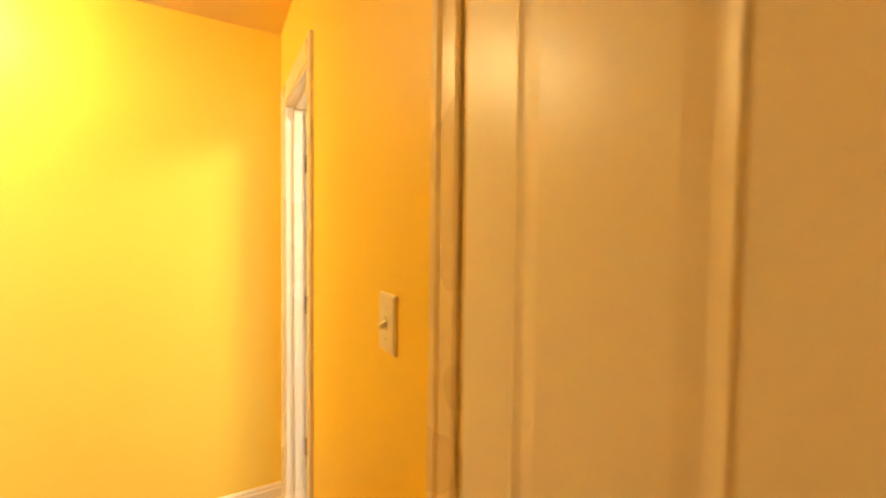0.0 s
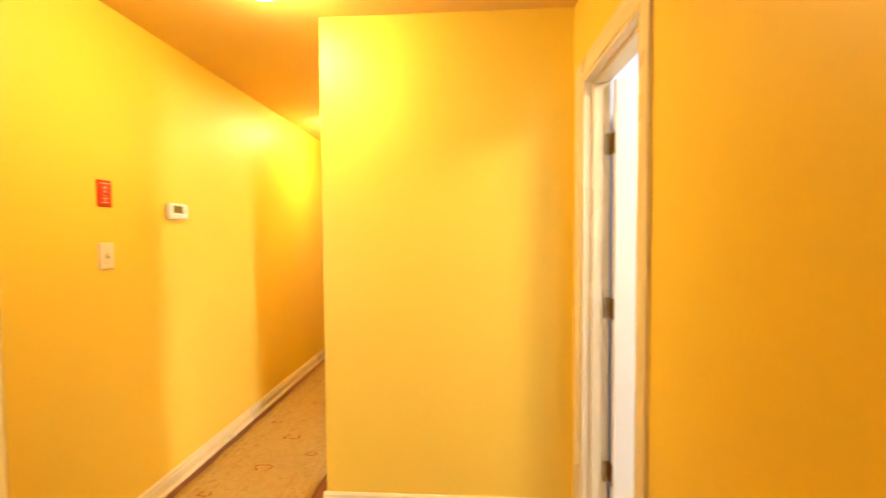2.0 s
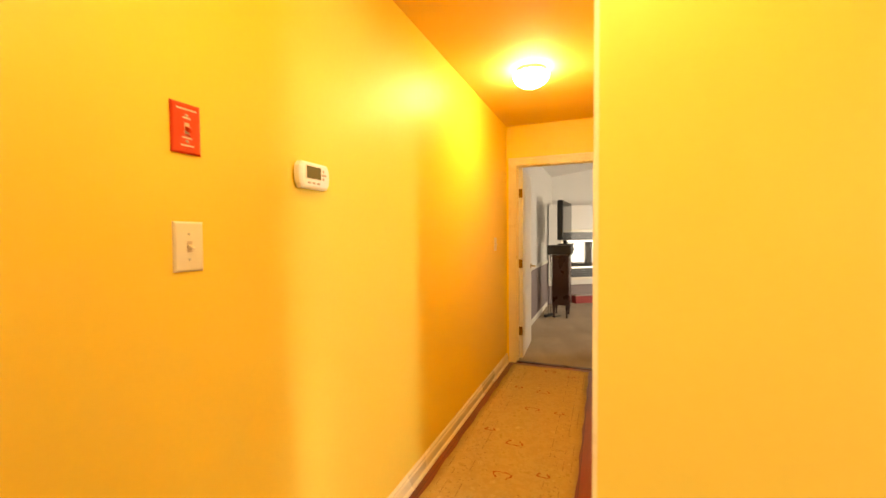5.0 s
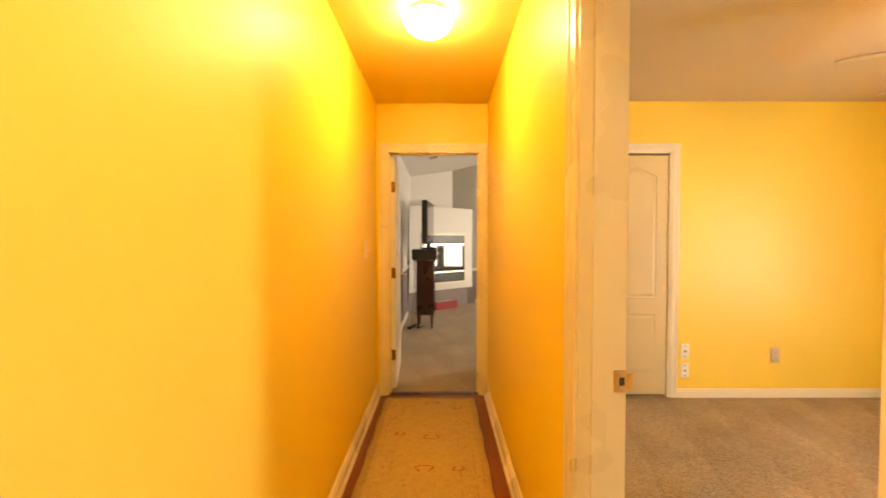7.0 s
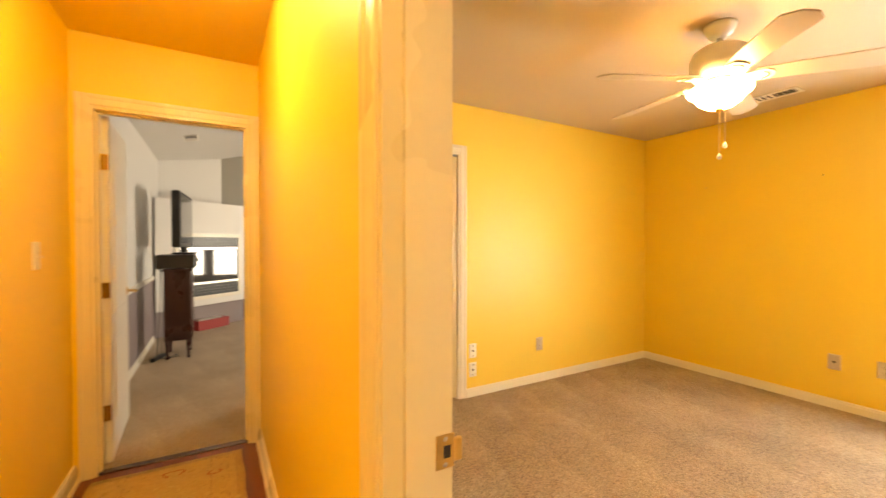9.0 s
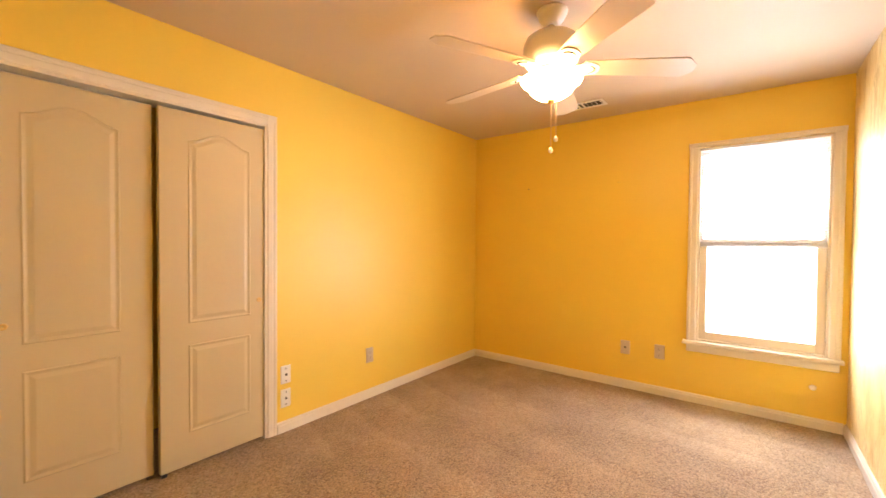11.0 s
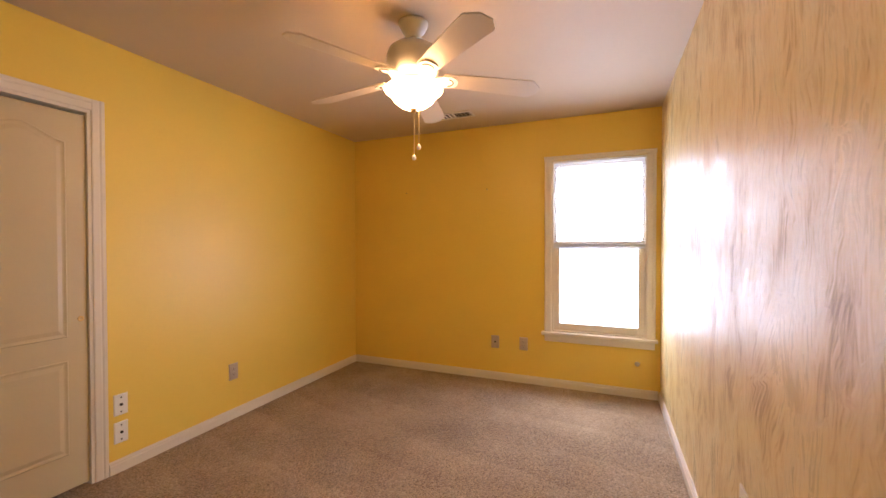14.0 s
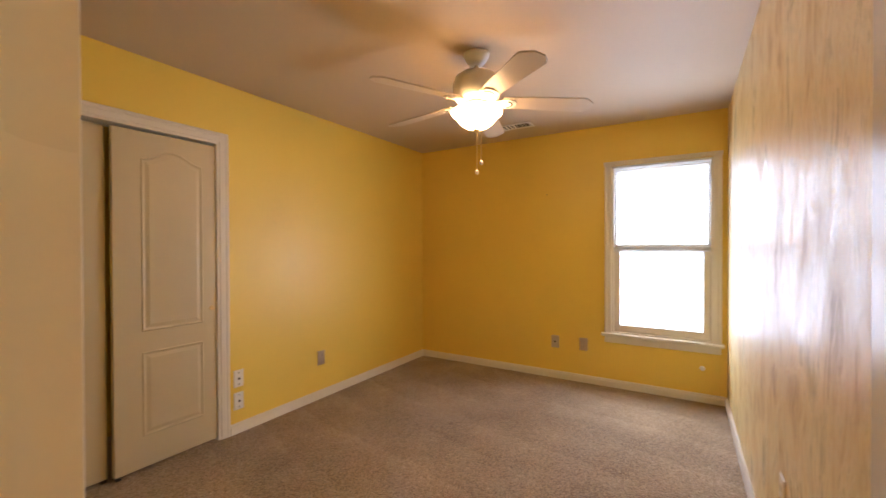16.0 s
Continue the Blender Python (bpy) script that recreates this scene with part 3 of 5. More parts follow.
wall_x("wall_bath_door", HALLR + 0.07, HALLR + THICK, -3.0, FRONT + 0.06, 0, CEIL, [(BATH_DOOR[0], BATH_DOOR[1], 0, DOOR_H), (SIDE_DOOR[0], SIDE_DOOR[1], 0, DOOR_H)], BATH_PAINT)
wall_y("wall_bath_back", HALLR + THICK, 3.7, FRONT - 0.01, FRONT + 0.06, 0, CEIL, [], BATH_PAINT)
wall_y("wall_bath_front", HALLR + THICK, 3.7, -1.0, -0.9, 0, CEIL, [], BATH_PAINT)
wall_x("wall_bath_far", 3.6, 3.7, -0.9, FRONT - 0.01, 0, CEIL, [], BATH_PAINT)
wall_y("wall_hall_back", -0.42, HALLR + 0.7, -3.1, -3.0, 0, CEIL, [], HALL_PAINT)
wall_x("wall_side_closet", HALLR + 0.6, HALLR + 0.7, -3.0, -1.0, 0, CEIL, [], BATH_PAINT)
wall_y("wall_corridor_end", LEFT, RIGHT + 0.07, END, END + 0.07, 0, CEIL, [(END_DOOR[0], END_DOOR[1], 0, DOOR_H)], HALL_PAINT)
wall_y("wall_master_door", MASTER_L - 0.1, WINX + 0.05, END + 0.07, END + THICK, 0, 3.7, [(END_DOOR[0], END_DOOR[1], 0, DOOR_H), (RIGHT + 0.12, WINX, 0, CEIL + 0.13)], MASTER_WHITE)
wall_y("wall_master_near", RIGHT + 0.12, WINX + 0.05, CLOSET + 0.72, CLOSET + 0.80, 0, 3.7, [], MASTER_WHITE)
CL = (0.895, 2.068)
wall_y("wall_bedroom_closet", RIGHT + BED_THICK, WINX, CLOSET, CLOSET + 0.10, 0, CEIL, [(CL[0], CL[1], 0, 1.99)], ROOM_PAINT)
WIN = (1.027, 1.790, 0.492, 2.010)
MWIN = ((6.27, 6.89, 0.45, 2.1), (7.01, 7.63, 0.45, 2.1))
wall_x("wall_window", WINX, WINX + 0.15, TEX - 0.12, CLOSET + 0.10, 0, CEIL, [WIN], ROOM_PAINT)
wall_x("wall_master_window", WINX + 0.05, WINX + 0.15, CLOSET + 0.10, MASTER_FAR + 0.1, 0, 3.8, list(MWIN), MASTER_WHITE)
wall_x("wall_master_left", MASTER_L - 0.10, MASTER_L, END + THICK, MASTER_FAR, 0, 3.0, [], MASTER_WHITE)
wall_x("wall_master_left_lower", MASTER_L, MASTER_L + 0.003, END + THICK, MASTER_FAR, 0, 0.80, [], MASTER_MAUVE)
wall_y("wall_master_far", MASTER_L - 0.1, WINX + 0.05, MASTER_FAR, MASTER_FAR + 0.1, 0, 3.8, [], MASTER_GREY)
wall_y("wall_master_far_lower", MASTER_L, WINX + 0.05, MASTER_FAR - 0.003, MASTER_FAR, 0, 0.66, [], MASTER_MAUVE)
corner = bmesh.new()
prism(corner, ((0, 0), (3.75, 0), (3.75, 0.09), (0, 0.09)), (MASTER_L, 8.16, 0), (0.44, 8.67, 0), (-0.62, 0.78, 0), (0, 0, 1))
structure("wall_master_corner", corner, MASTER_WHITE)
LRD = (0.57, 1.37)
KIT = (2.70, 3.75)
wall_x("wall_living_far", LRX - 0.12, LRX, -3.0, 1.58, 0, 3.25, [(LRD[0], LRD[1], 0, 2.04)], LR_PAINT)
wall_x("wall_living_recess", LRX - 0.20, LRX - 0.10, 1.58, 4.5, 0, 2.105, [(KIT[0], KIT[1], 1.02, 2.085)], LR_PAINT)
structure("wall_living_soffit", box(LRX - 0.20, LRX, 1.58, 4.5, 2.105, 3.25), LR_PAINT)
# unseen front wall, its opening made up for the added living room lamp
wall_y("wall_living_front", LRX - 0.1, -0.42, -3.1, -3.0, 0, 3.25, [(-3.3, -1.5, 0.7, 2.3)], LR_PAINT)
wall_y("wall_living_end", LRX - 0.1, -0.42, 4.5, 4.6, 0, 3.25, [], LR_PAINT)
structure("trim", box(LRX + 0.001, LRX + 0.03, 1.570, 1.610, 2.095, 2.15, bevel=0.004), TRIM_WHITE)
# kitchen seen through the pass-through
structure("wall_kitchen_far", box(LRX - 2.2, LRX - 2.1, 1.5, 4.6, 0, 2.6), surface("kitchen_paint", (0.66, 0.52, 0.34), 0.5))
structure("wall_kitchen_soffit", box(LRX - 2.1, LRX - 1.76, 1.5, 4.5, 1.925, 2.5), LR_CEILING)
structure("wall_kitchen_side", box(LRX - 2.1, LRX - 0.12, 4.5, 4.6, 0, 2.6), LR_PAINT)
structure("wall_kitchen_near", box(LRX - 2.1, LRX - 0.12, 1.4, 1.5, 0, 2.6), LR_PAINT)
structure("ceiling_kitchen", box(LRX - 2.2, LRX - 0.12, 1.4, 4.6, 2.5, 2.6), LR_CEILING)
structure("floor_kitchen", box(LRX - 2.2, LRX - 0.1, 1.4, 4.6, -0.12, 0), BOARDS)
structure("wall_closet_back", box(RIGHT + BED_THICK, CL[1] + 0.5, CLOSET + 0.70, CLOSET + 0.72, 0, CEIL), ROOM_PAINT)
structure("wall_closet_side", box(CL[1] + 0.5, CL[1] + 0.56, CLOSET + 0.10, CLOSET + 0.72, 0, CEIL), ROOM_PAINT)
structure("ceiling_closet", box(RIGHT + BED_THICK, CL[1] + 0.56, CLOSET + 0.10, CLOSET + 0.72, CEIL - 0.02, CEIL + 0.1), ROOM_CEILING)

structure("wall_living_reveal", box(LEFT - 0.094, LEFT - 0.004, LR_OPEN[1] - 0.003, LR_OPEN[1], 0, 2.042), LR_PAINT)
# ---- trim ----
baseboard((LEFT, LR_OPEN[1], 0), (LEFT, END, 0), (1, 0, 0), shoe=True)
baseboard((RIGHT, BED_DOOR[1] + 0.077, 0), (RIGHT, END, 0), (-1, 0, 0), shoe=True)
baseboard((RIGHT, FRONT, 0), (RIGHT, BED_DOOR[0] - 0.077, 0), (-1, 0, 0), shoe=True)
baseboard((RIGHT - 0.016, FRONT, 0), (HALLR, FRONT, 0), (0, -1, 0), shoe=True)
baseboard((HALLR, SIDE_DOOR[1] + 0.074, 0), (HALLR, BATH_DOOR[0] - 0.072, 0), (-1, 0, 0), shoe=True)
baseboard((CL[1] + 0.062, CLOSET, 0.004), (WINX, CLOSET, 0.004), (0, -1, 0))
baseboard((WINX, CLOSET - 0.016, 0.004), (WINX, TEX + 0.016, 0.004), (-1, 0, 0))
baseboard((RIGHT + BED_THICK, TEX, 0.004), (WINX, TEX, 0.004), (0, 1, 0))
baseboard((RIGHT + BED_THICK, BED_DOOR[1] + 0.062, 0.004), (RIGHT + BED_THICK, CLOSET, 0.004), (1, 0, 0))
baseboard((MASTER_L + 0.003, END + THICK, 0.002), (MASTER_L + 0.003, 7.4, 0.002), (1, 0, 0))
baseboard((0.9, MASTER_FAR - 0.003, 0.002), (WINX, MASTER_FAR - 0.003, 0.002), (0, -1, 0))
baseboard((LRX, 1.44, 0), (LRX, 1.58, 0), (1, 0, 0))
baseboard((LRX - 0.10, 1.58, 0), (LRX - 0.10, 4.5, 0), (1, 0, 0))
structure("trim", prism(bmesh.new(), ((0, 0), (0, 0.012), (0.02, 0.024), (0.045, 0.020), (0.055, 0)), (MASTER_L, END + THICK, 0.785), (MASTER_L, 7.5, 0.785), (1, 0, 0), (0, 0, 1)), TRIM_WHITE)
structure("trim", prism(bmesh.new(), ((0, 0), (0, 0.012), (0.02, 0.024), (0.045, 0.020), (0.055, 0)), (0.84, MASTER_FAR, 0.645), (WINX, MASTER_FAR, 0.645), (0, -1, 0), (0, 0, 1)), TRIM_WHITE)
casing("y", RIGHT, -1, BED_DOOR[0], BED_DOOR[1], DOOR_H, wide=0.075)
casing("y", RIGHT + BED_THICK, 1, BED_DOOR[0], BED_DOOR[1], DOOR_H, material=TRIM_WHITE, wide=0.056)
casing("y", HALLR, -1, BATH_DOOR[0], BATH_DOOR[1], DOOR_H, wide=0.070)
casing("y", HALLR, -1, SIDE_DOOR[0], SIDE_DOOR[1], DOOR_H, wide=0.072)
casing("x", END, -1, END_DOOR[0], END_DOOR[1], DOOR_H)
casing("x", CLOSET, -1, CL[0], CL[1], 1.99, material=TRIM_WHITE)
casing("y", LRX, 1, LRD[0], LRD[1], 2.04, material=TRIM_WHITE)
jamb("y", RIGHT - 0.002, RIGHT + BED_THICK + 0.002, BED_DOOR[0], BED_DOOR[1], DOOR_H, (RIGHT + 0.035, RIGHT + 0.075))
jamb("y", HALLR - 0.002, HALLR + THICK + 0.002, BATH_DOOR[0], BATH_DOOR[1], DOOR_H, (HALLR + 0.035, HALLR + 0.075))
jamb("y", HALLR - 0.001, HALLR + THICK + 0.002, SIDE_DOOR[0], SIDE_DOOR[1], DOOR_H, (HALLR + 0.06, HALLR + 0.10))
jamb("x", END - 0.002, END + THICK + 0.002, END_DOOR[0], END_DOOR[1], DOOR_H, (END + 0.035, END + 0.075))
jamb("x", CLOSET - 0.002, CLOSET + 0.102, CL[0], CL[1], 1.99, (CLOSET + 0.092, CLOSET + 0.098), TRIM_WHITE)
structure("trim", box(END_DOOR[0], END_DOOR[1], END + 0.01, END + 0.06, -0.002, 0.008, bevel=0.003), CHERRY)
structure("trim", box(RIGHT + 0.03, RIGHT + 0.085, BED_DOOR[0] + 0.017, BED_DOOR[1] - 0.017, -0.002, 0.010, bevel=0.003), CHERRY)


# ---- doors ----
def panel_outline(x0, x1, z0, z1, arch=0.0):
    pts = [(x0, z0), (x1, z0)]
    if not arch:
        return pts + [(x1, z1), (x0, z1)]
    w = x1 - x0
    for k in range(13):
        f = 1 - k / 12
        s = abs(2 * f - 1)
        rise = arch * (0.5 + 0.5 * math.cos(math.pi * s)) if s < 1 else 0
        pts.append((x0 + w * f, z1 - arch + rise))
    return pts


def panel_face(outline, y, side, relief=1.0):
    """Moulded panel on a door face: bead, sunk groove and raised field."""
    bm = bmesh.new()
    rings = []
    for d, h in ((0.0, 0.0), (0.005, 0.0045), (0.014, 0.0015), (0.020, 0.0008), (0.040, 0.0055)):
        loop = inset_loop(outline, d) if d else outline
        rings.append([bm.verts.new((x, y + side * relief * h, z)) for x, z in loop])
    n = len(outline)
    for lo, hi in zip(rings, rings[1:]):
        for k in range(n):
            bm.faces.new((lo[k], lo[(k + 1) % n], hi[(k + 1) % n], hi[k]))
    bm.faces.new(rings[-1])
    bmesh.ops.recalc_face_normals(bm, faces=bm.faces[:])
    return bm


def door_leaf(parent, width, height, panels, thick=0.035, paint=DOOR_GLOSS):
    """A moulded leaf that hangs from x = 0, its thickness from y = 0 to thick."""
    leaf = part("leaf", box(0, width, 0, thick, 0.012, height, bevel=0.002), paint, parent)
    for outline in panels:
        part("panel", panel_face(outline, 0.0, -1), paint, leaf)
        part("panel", panel_face(outline, thick, 1), paint, leaf)
    return leaf


def two_panels(w):
    s = 0.125
    return [panel_outline(s, w - s, 0.22, 0.695), panel_outline(s, w - s, 0.85, 1.81, 0.055)]


def hinge(parent, x, y, z):
    bm = tube([(x, y, z - 0.045), (x, y, z + 0.045)], 0.007, 8)
    add_box(bm, x - 0.002, x + 0.032, y - 0.004, y + 0.0, z - 0.044, z + 0.044)
    add_box(bm, x - 0.004, x + 0.000, y - 0.002, y + 0.034, z - 0.044, z + 0.044)
    part("hinge", bm, HINGE_BRASS, parent, "aged brass butt hinge")


def knob(parent, x, y, z, side, material=BRASS):
    prof = [(0.0, 0.0), (0.032, 0.0), (0.033, 0.006), (0.012, 0.010), (0.011, 0.030), (0.024, 0.038), (0.029, 0.050), (0.025, 0.062), (0.0, 0.066)]
    part("knob", moved(lathe(prof, 20), Matrix.Translation((x, y, z)) @ pose(0, 0, 0, -90 * side, 0, 0)), material, parent, "round metal door knob", smooth=True)


door = base("door_1", pose(RIGHT + BED_THICK + 0.020, BED_DOOR[0] + 0.002, 0, 0, 0, -4.0), "white moulded two-panel door standing open into the yellow bedroom", "door", kind="structure")
W = 0.665
door_leaf(door, W, 1.982, two_panels(W))
knob(door, W - 0.065, 0.035, 0.857, 1, STEEL)
for z in (0.28, 1.02, 1.75):
    hinge(door, 0.0, 0.04, z)

W = BATH_DOOR[1] - BATH_DOOR[0] - 0.04
door = base("door_2", pose(HALLR + THICK + 0.006, BATH_DOOR[1] - 0.022, 0, 0, 0, -3.0), "white moulded door standing open into the bathroom", "door", kind="structure")
leaf = part("leaf", box(0.006, W, -0.040, -0.005, 0.012, 1.985, bevel=0.002), DOOR_WHITE, door)
for outline in two_panels(W):
    part("panel", panel_face(outline, -0.040, -1), DOOR_WHITE, leaf)
for z in (0.327, 1.036, 1.727):
    bm = tube([(0.0, -0.002, z - 0.045), (0.0, -0.002, z + 0.045)], 0.007, 8)
    add_box(bm, -0.024, 0.0, -0.004, 0.0005, z - 0.044, z + 0.044)
    add_box(bm, 0.0, 0.005, -0.038, -0.002, z - 0.044, z + 0.044)
    part("hinge", bm, HINGE_BRASS, door, "aged brass butt hinge")

W = SIDE_DOOR[1] - SIDE_DOOR[0] - 0.038
door = base("door_3", pose(HALLR - 0.005, SIDE_DOOR[1] - 0.0165, 0, 0, 0, -90), "closed cream panelled closet door in the hall", "door", kind="structure")
side_panels = []
for x0, x1 in ((0.098, 0.318), (0.392, 0.640)):
    side_panels += [panel_outline(x0, x1, 0.22, 0.80), panel_outline(x0, x1, 0.95, 1.86)]
leaf = part("leaf", box(0, W, 0.0, 0.035, 0.012, 1.985, bevel=0.002), DOOR_WHITE, door)
for outline in side_panels:
    part("panel", panel_face(outline, 0.0, -1, 0.55), DOOR_WHITE, leaf)

W = END_DOOR[1] - END_DOOR[0] - 0.038
door = base("door_4", pose(END_DOOR[0] + 0.020, END + THICK + 0.010, 0, 0, 0, 92.5), "white moulded two-panel door standing open into the carpeted room", "door", kind="structure")
leaf = part("leaf", box(0.006, W, -0.036, -0.001, 0.012, 1.985, bevel=0.002), DOOR_WHITE, door)
for outline in two_panels(W):
    part("panel", panel_face(outline, -0.036, -1), DOOR_WHITE, leaf)
bm = tube([(W - 0.06, -0.036, 0.93), (W - 0.06, -0.085, 0.93), (W - 0.065, -0.092, 0.93), (W - 0.165, -0.094, 0.932)], 0.009, 10)
rose = lathe([(0.0, 0), (0.030, 0), (0.030, 0.006), (0.0, 0.012)], 20)
me = mesh_of(moved(rose, Matrix.Translation((W - 0.06, -0.036, 0.93)) @ pose(0, 0, 0, 90, 0, 0)), "rose", None)
bm.from_mesh(me)
part("lever_handle", bm, BRASS, door, "polished brass lever handle", smooth=True)
for z in (0.30, 1.0, 1.725):
    bm = tube([(0.0, -0.002, z - 0.045), (0.0, -0.002, z + 0.045)], 0.007, 8)
    add_box(bm, -0.004, 0.0, -0.036, 0.0, z - 0.044, z + 0.044)
    part("hinge", bm, HINGE_BRASS, door, "aged brass butt hinge")

door = base("door_5", pose(LRX - 0.045, LRD[0] + 0.005, 0, 0, 0, 90), "closed white flush door with nickel hinges in the living room", "door", kind="structure")
part("leaf", box(0, LRD[1] - LRD[0] - 0.01, -0.02, 0.02, 0.01, 2.03, bevel=0.002), DOOR_WHITE, door)
for z in (0.28, 1.02, 1.78):
    part("hinge", moved(tube([(0, 0, z - 0.05), (0, 0, z + 0.05)], 0.009, 8), Matrix.Translation((LRD[1] - LRD[0] - 0.008, -0.045, 0))), STEEL, door, "nickel hinge knuckle")

# sliding closet doors
SLIDE_W = 0.56
for k, (x, y) in enumerate(((CL[1] - 0.018 - SLIDE_W, CLOSET + 0.012), (CL[0] + 0.018, CLOSET + 0.054))):
    slide = base("sliding_closet_door", pose(x, y, 0.0), "white moulded arch-panel sliding closet door", "closet door", "closet doors")
    leaf = part("leaf", box(0, SLIDE_W, 0, 0.033, 0.022, 1.958, bevel=0.002), CLOSET_DIMMED, slide)
    a, b = (0.135, SLIDE_W - 0.085) if k == 0 else (0.085, SLIDE_W - 0.135)
    for outline in (panel_outline(a, b, 0.202, 0.688), panel_outline(a, b, 0.806, 1.865, 0.060)):
        part("panel", panel_face(outline, 0.0, -1), CLOSET_DIMMED, leaf)
    px = SLIDE_W - 0.030 if k == 0 else 0.030
    part("finger_pull", moved(lathe([(0.0, -0.001), (0.007, 0.0005), (0.013, 0.0025), (0.0145, 0.0015), (0.0145, 0.0)], 20), Matrix.Translation((px, 0, 0.893)) @ pose(0, 0, 0, 90, 0, 0)), BRASS, slide, "small brass finger pull", smooth=True)
    part("floor_guide", box(0.004 if k == 0 else SLIDE_W - 0.03, 0.030 if k == 0 else SLIDE_W - 0.004, -0.006, 0.036, 0.005, 0.022, bevel=0.002), DARK, slide, "dark plastic guide at the floor")

# strike plate in the bedroom jamb
strike = base("strike_plate", pose(RIGHT + 0.116, BED_DOOR[1] - 0.0165, 0.897), "brass strike plate screwed to the door jamb", "strike plate")
part("plate", box(-0.019, 0.019, -0.0030, 0.0, -0.031, 0.031, bevel=0.0012), BRASS, strike)
part("lip", box(0.018, 0.034, -0.006, 0.003, -0.021, 0.021, bevel=0.002), BRASS, strike)
part("hole", box(-0.004, 0.010, -0.0045, -0.0031, -0.011, 0.011), DARK, strike)
for z in (-0.023, 0.023):
    part("screw", moved(lathe([(0.0045, 0), (0.003, 0.0012), (0, 0.0014)], 10), Matrix.Translation((0.0, -0.003, z)) @ pose(0, 0, 0, 90, 0, 0)), STEEL, strike)


# ---- wall plates and small fixtures ----
def plate_body(width, height):
    bm = bmesh.new()
    rings = []
    for d, y in ((0.0, 0.0), (0.0, -0.003), (0.004, -0.0062), (0.007, -0.0066)):
        w, h = width / 2 - d, height / 2 - d
        rings.append([bm.verts.new(p) for p in ((-w, y, -h), (w, y, -h), (w, y, h), (-w, y, h))])
    for lo, hi in zip(rings, rings[1:]):
        for k in range(4):
            bm.faces.new((lo[k], lo[(k + 1) % 4], hi[(k + 1) % 4], hi[k]))
    bm.faces.new(rings[-1])
    bmesh.ops.recalc_face_normals(bm, faces=bm.faces[:])
    return bm


def screw(parent, x, z, y=-0.0066, r=0.0036):
    part("screw", moved(lathe([(r, 0), (r * 0.7, 0.0010), (0, 0.0013)], 10), Matrix.Translation((x, y, z)) @ pose(0, 0, 0, 90, 0, 0)), STEEL, parent)


def toggle_switch(m, material, label, width=0.072, height=0.118):
    ob = base("light_switch", m, label, "light switch")
    part("plate", plate_body(width, height), material, ob)
    part("slot", box(-0.006, 0.006, -0.0075, -0.0060, -0.013, 0.013), PLATE_TAN, ob)
    part("toggle", moved(box(-0.0045, 0.0045, -0.017, 0.0, -0.005, 0.005, bevel=0.001), Matrix.Translation((0, -0.005, 0.001)) @ pose(0, 0, 0, 28, 0, 0)), material, ob)
    screw(ob, 0, 0.030)
    screw(ob, 0, -0.030)
    return ob


def outlet(m, material, label):
    ob = base("wall_outlet", m, label, "outlet")
    part("plate", plate_body(0.074, 0.118), material, ob)
    for z in (0.0205, -0.0205):
        face = part("socket", moved(lathe([(0.0165, 0), (0.0165, 0.0018), (0.0155, 0.0026), (0.0, 0.0026)], 20), Matrix.Translation((0, -0.0064, z)) @ pose(0, 0, 0, 90, 0, 0)), material, ob)
        part("slot", box(-0.0075, -0.0055, -0.0096, -0.0088, z + 0.000, z + 0.008), DARK, face)
        part("slot", box(0.0055, 0.0075, -0.0096, -0.0088, z + 0.001, z + 0.007), DARK, face)
        part("slot", box(-0.002, 0.002, -0.0096, -0.0088, z - 0.009, z - 0.005), DARK, face)
    screw(ob, 0, 0)
    return ob


def jack_plate(m, label):
    ob = base("wall_jack", m, label, "wall jack")
    part("plate", plate_body(0.070, 0.118), PLATE_WHITE, ob)
    part("socket", moved(lathe([(0.008, 0), (0.008, 0.004), (0.0045, 0.0045), (0.0045, 0.010), (0.0, 0.010)], 12), Matrix.Translation((0, -0.0064, 0)) @ pose(0, 0, 0, 90, 0, 0)), DARK, ob)
    for z in (0.040, -0.040):
        part("screw", moved(lathe([(0.0045, 0), (0.003, 0.0012), (0, 0.0014)], 10), Matrix.Translation((0, -0.0066, z)) @ pose(0, 0, 0, 90, 0, 0)), DARK, ob)
    return ob


def bar(parent, x0, x1, z0, z1, material, y=-0.0068):
    part("print_bar", box(x0, x1, y - 0.0004, y, z0, z1), material, parent)


toggle_switch(pose(HALLR - 0.0005, -0.692, 1.222, 0, 0, -90), PLATE_IVORY, "ivory toggle light switch on the yellow hall wall", 0.078, 0.113)
toggle_switch(pose(LEFT + 0.0005, 0.577, 1.268, 0, 0, 90), PLATE_IVORY, "ivory toggle light switch below a red switch plate")
red = toggle_switch(pose(LEFT + 0.0005, 0.578, 1.545, 0, 0, 90), PLATE_RED, "red emergency shut-off switch plate with pale printing")
for x0, x1, z in ((-0.024, 0.024, 0.044), (-0.009, 0.009, 0.024), (-0.012, 0.012, -0.022), (-0.016, 0.016, -0.040)):
    bar(red, x0, x1, z - 0.0018, z + 0.0018, PLATE_IVORY)
toggle_switch(pose(LEFT + 0.0005, 3.46, 1.215, 0, 0, 90), PLATE_IVORY, "ivory toggle light switch near the corridor's end")

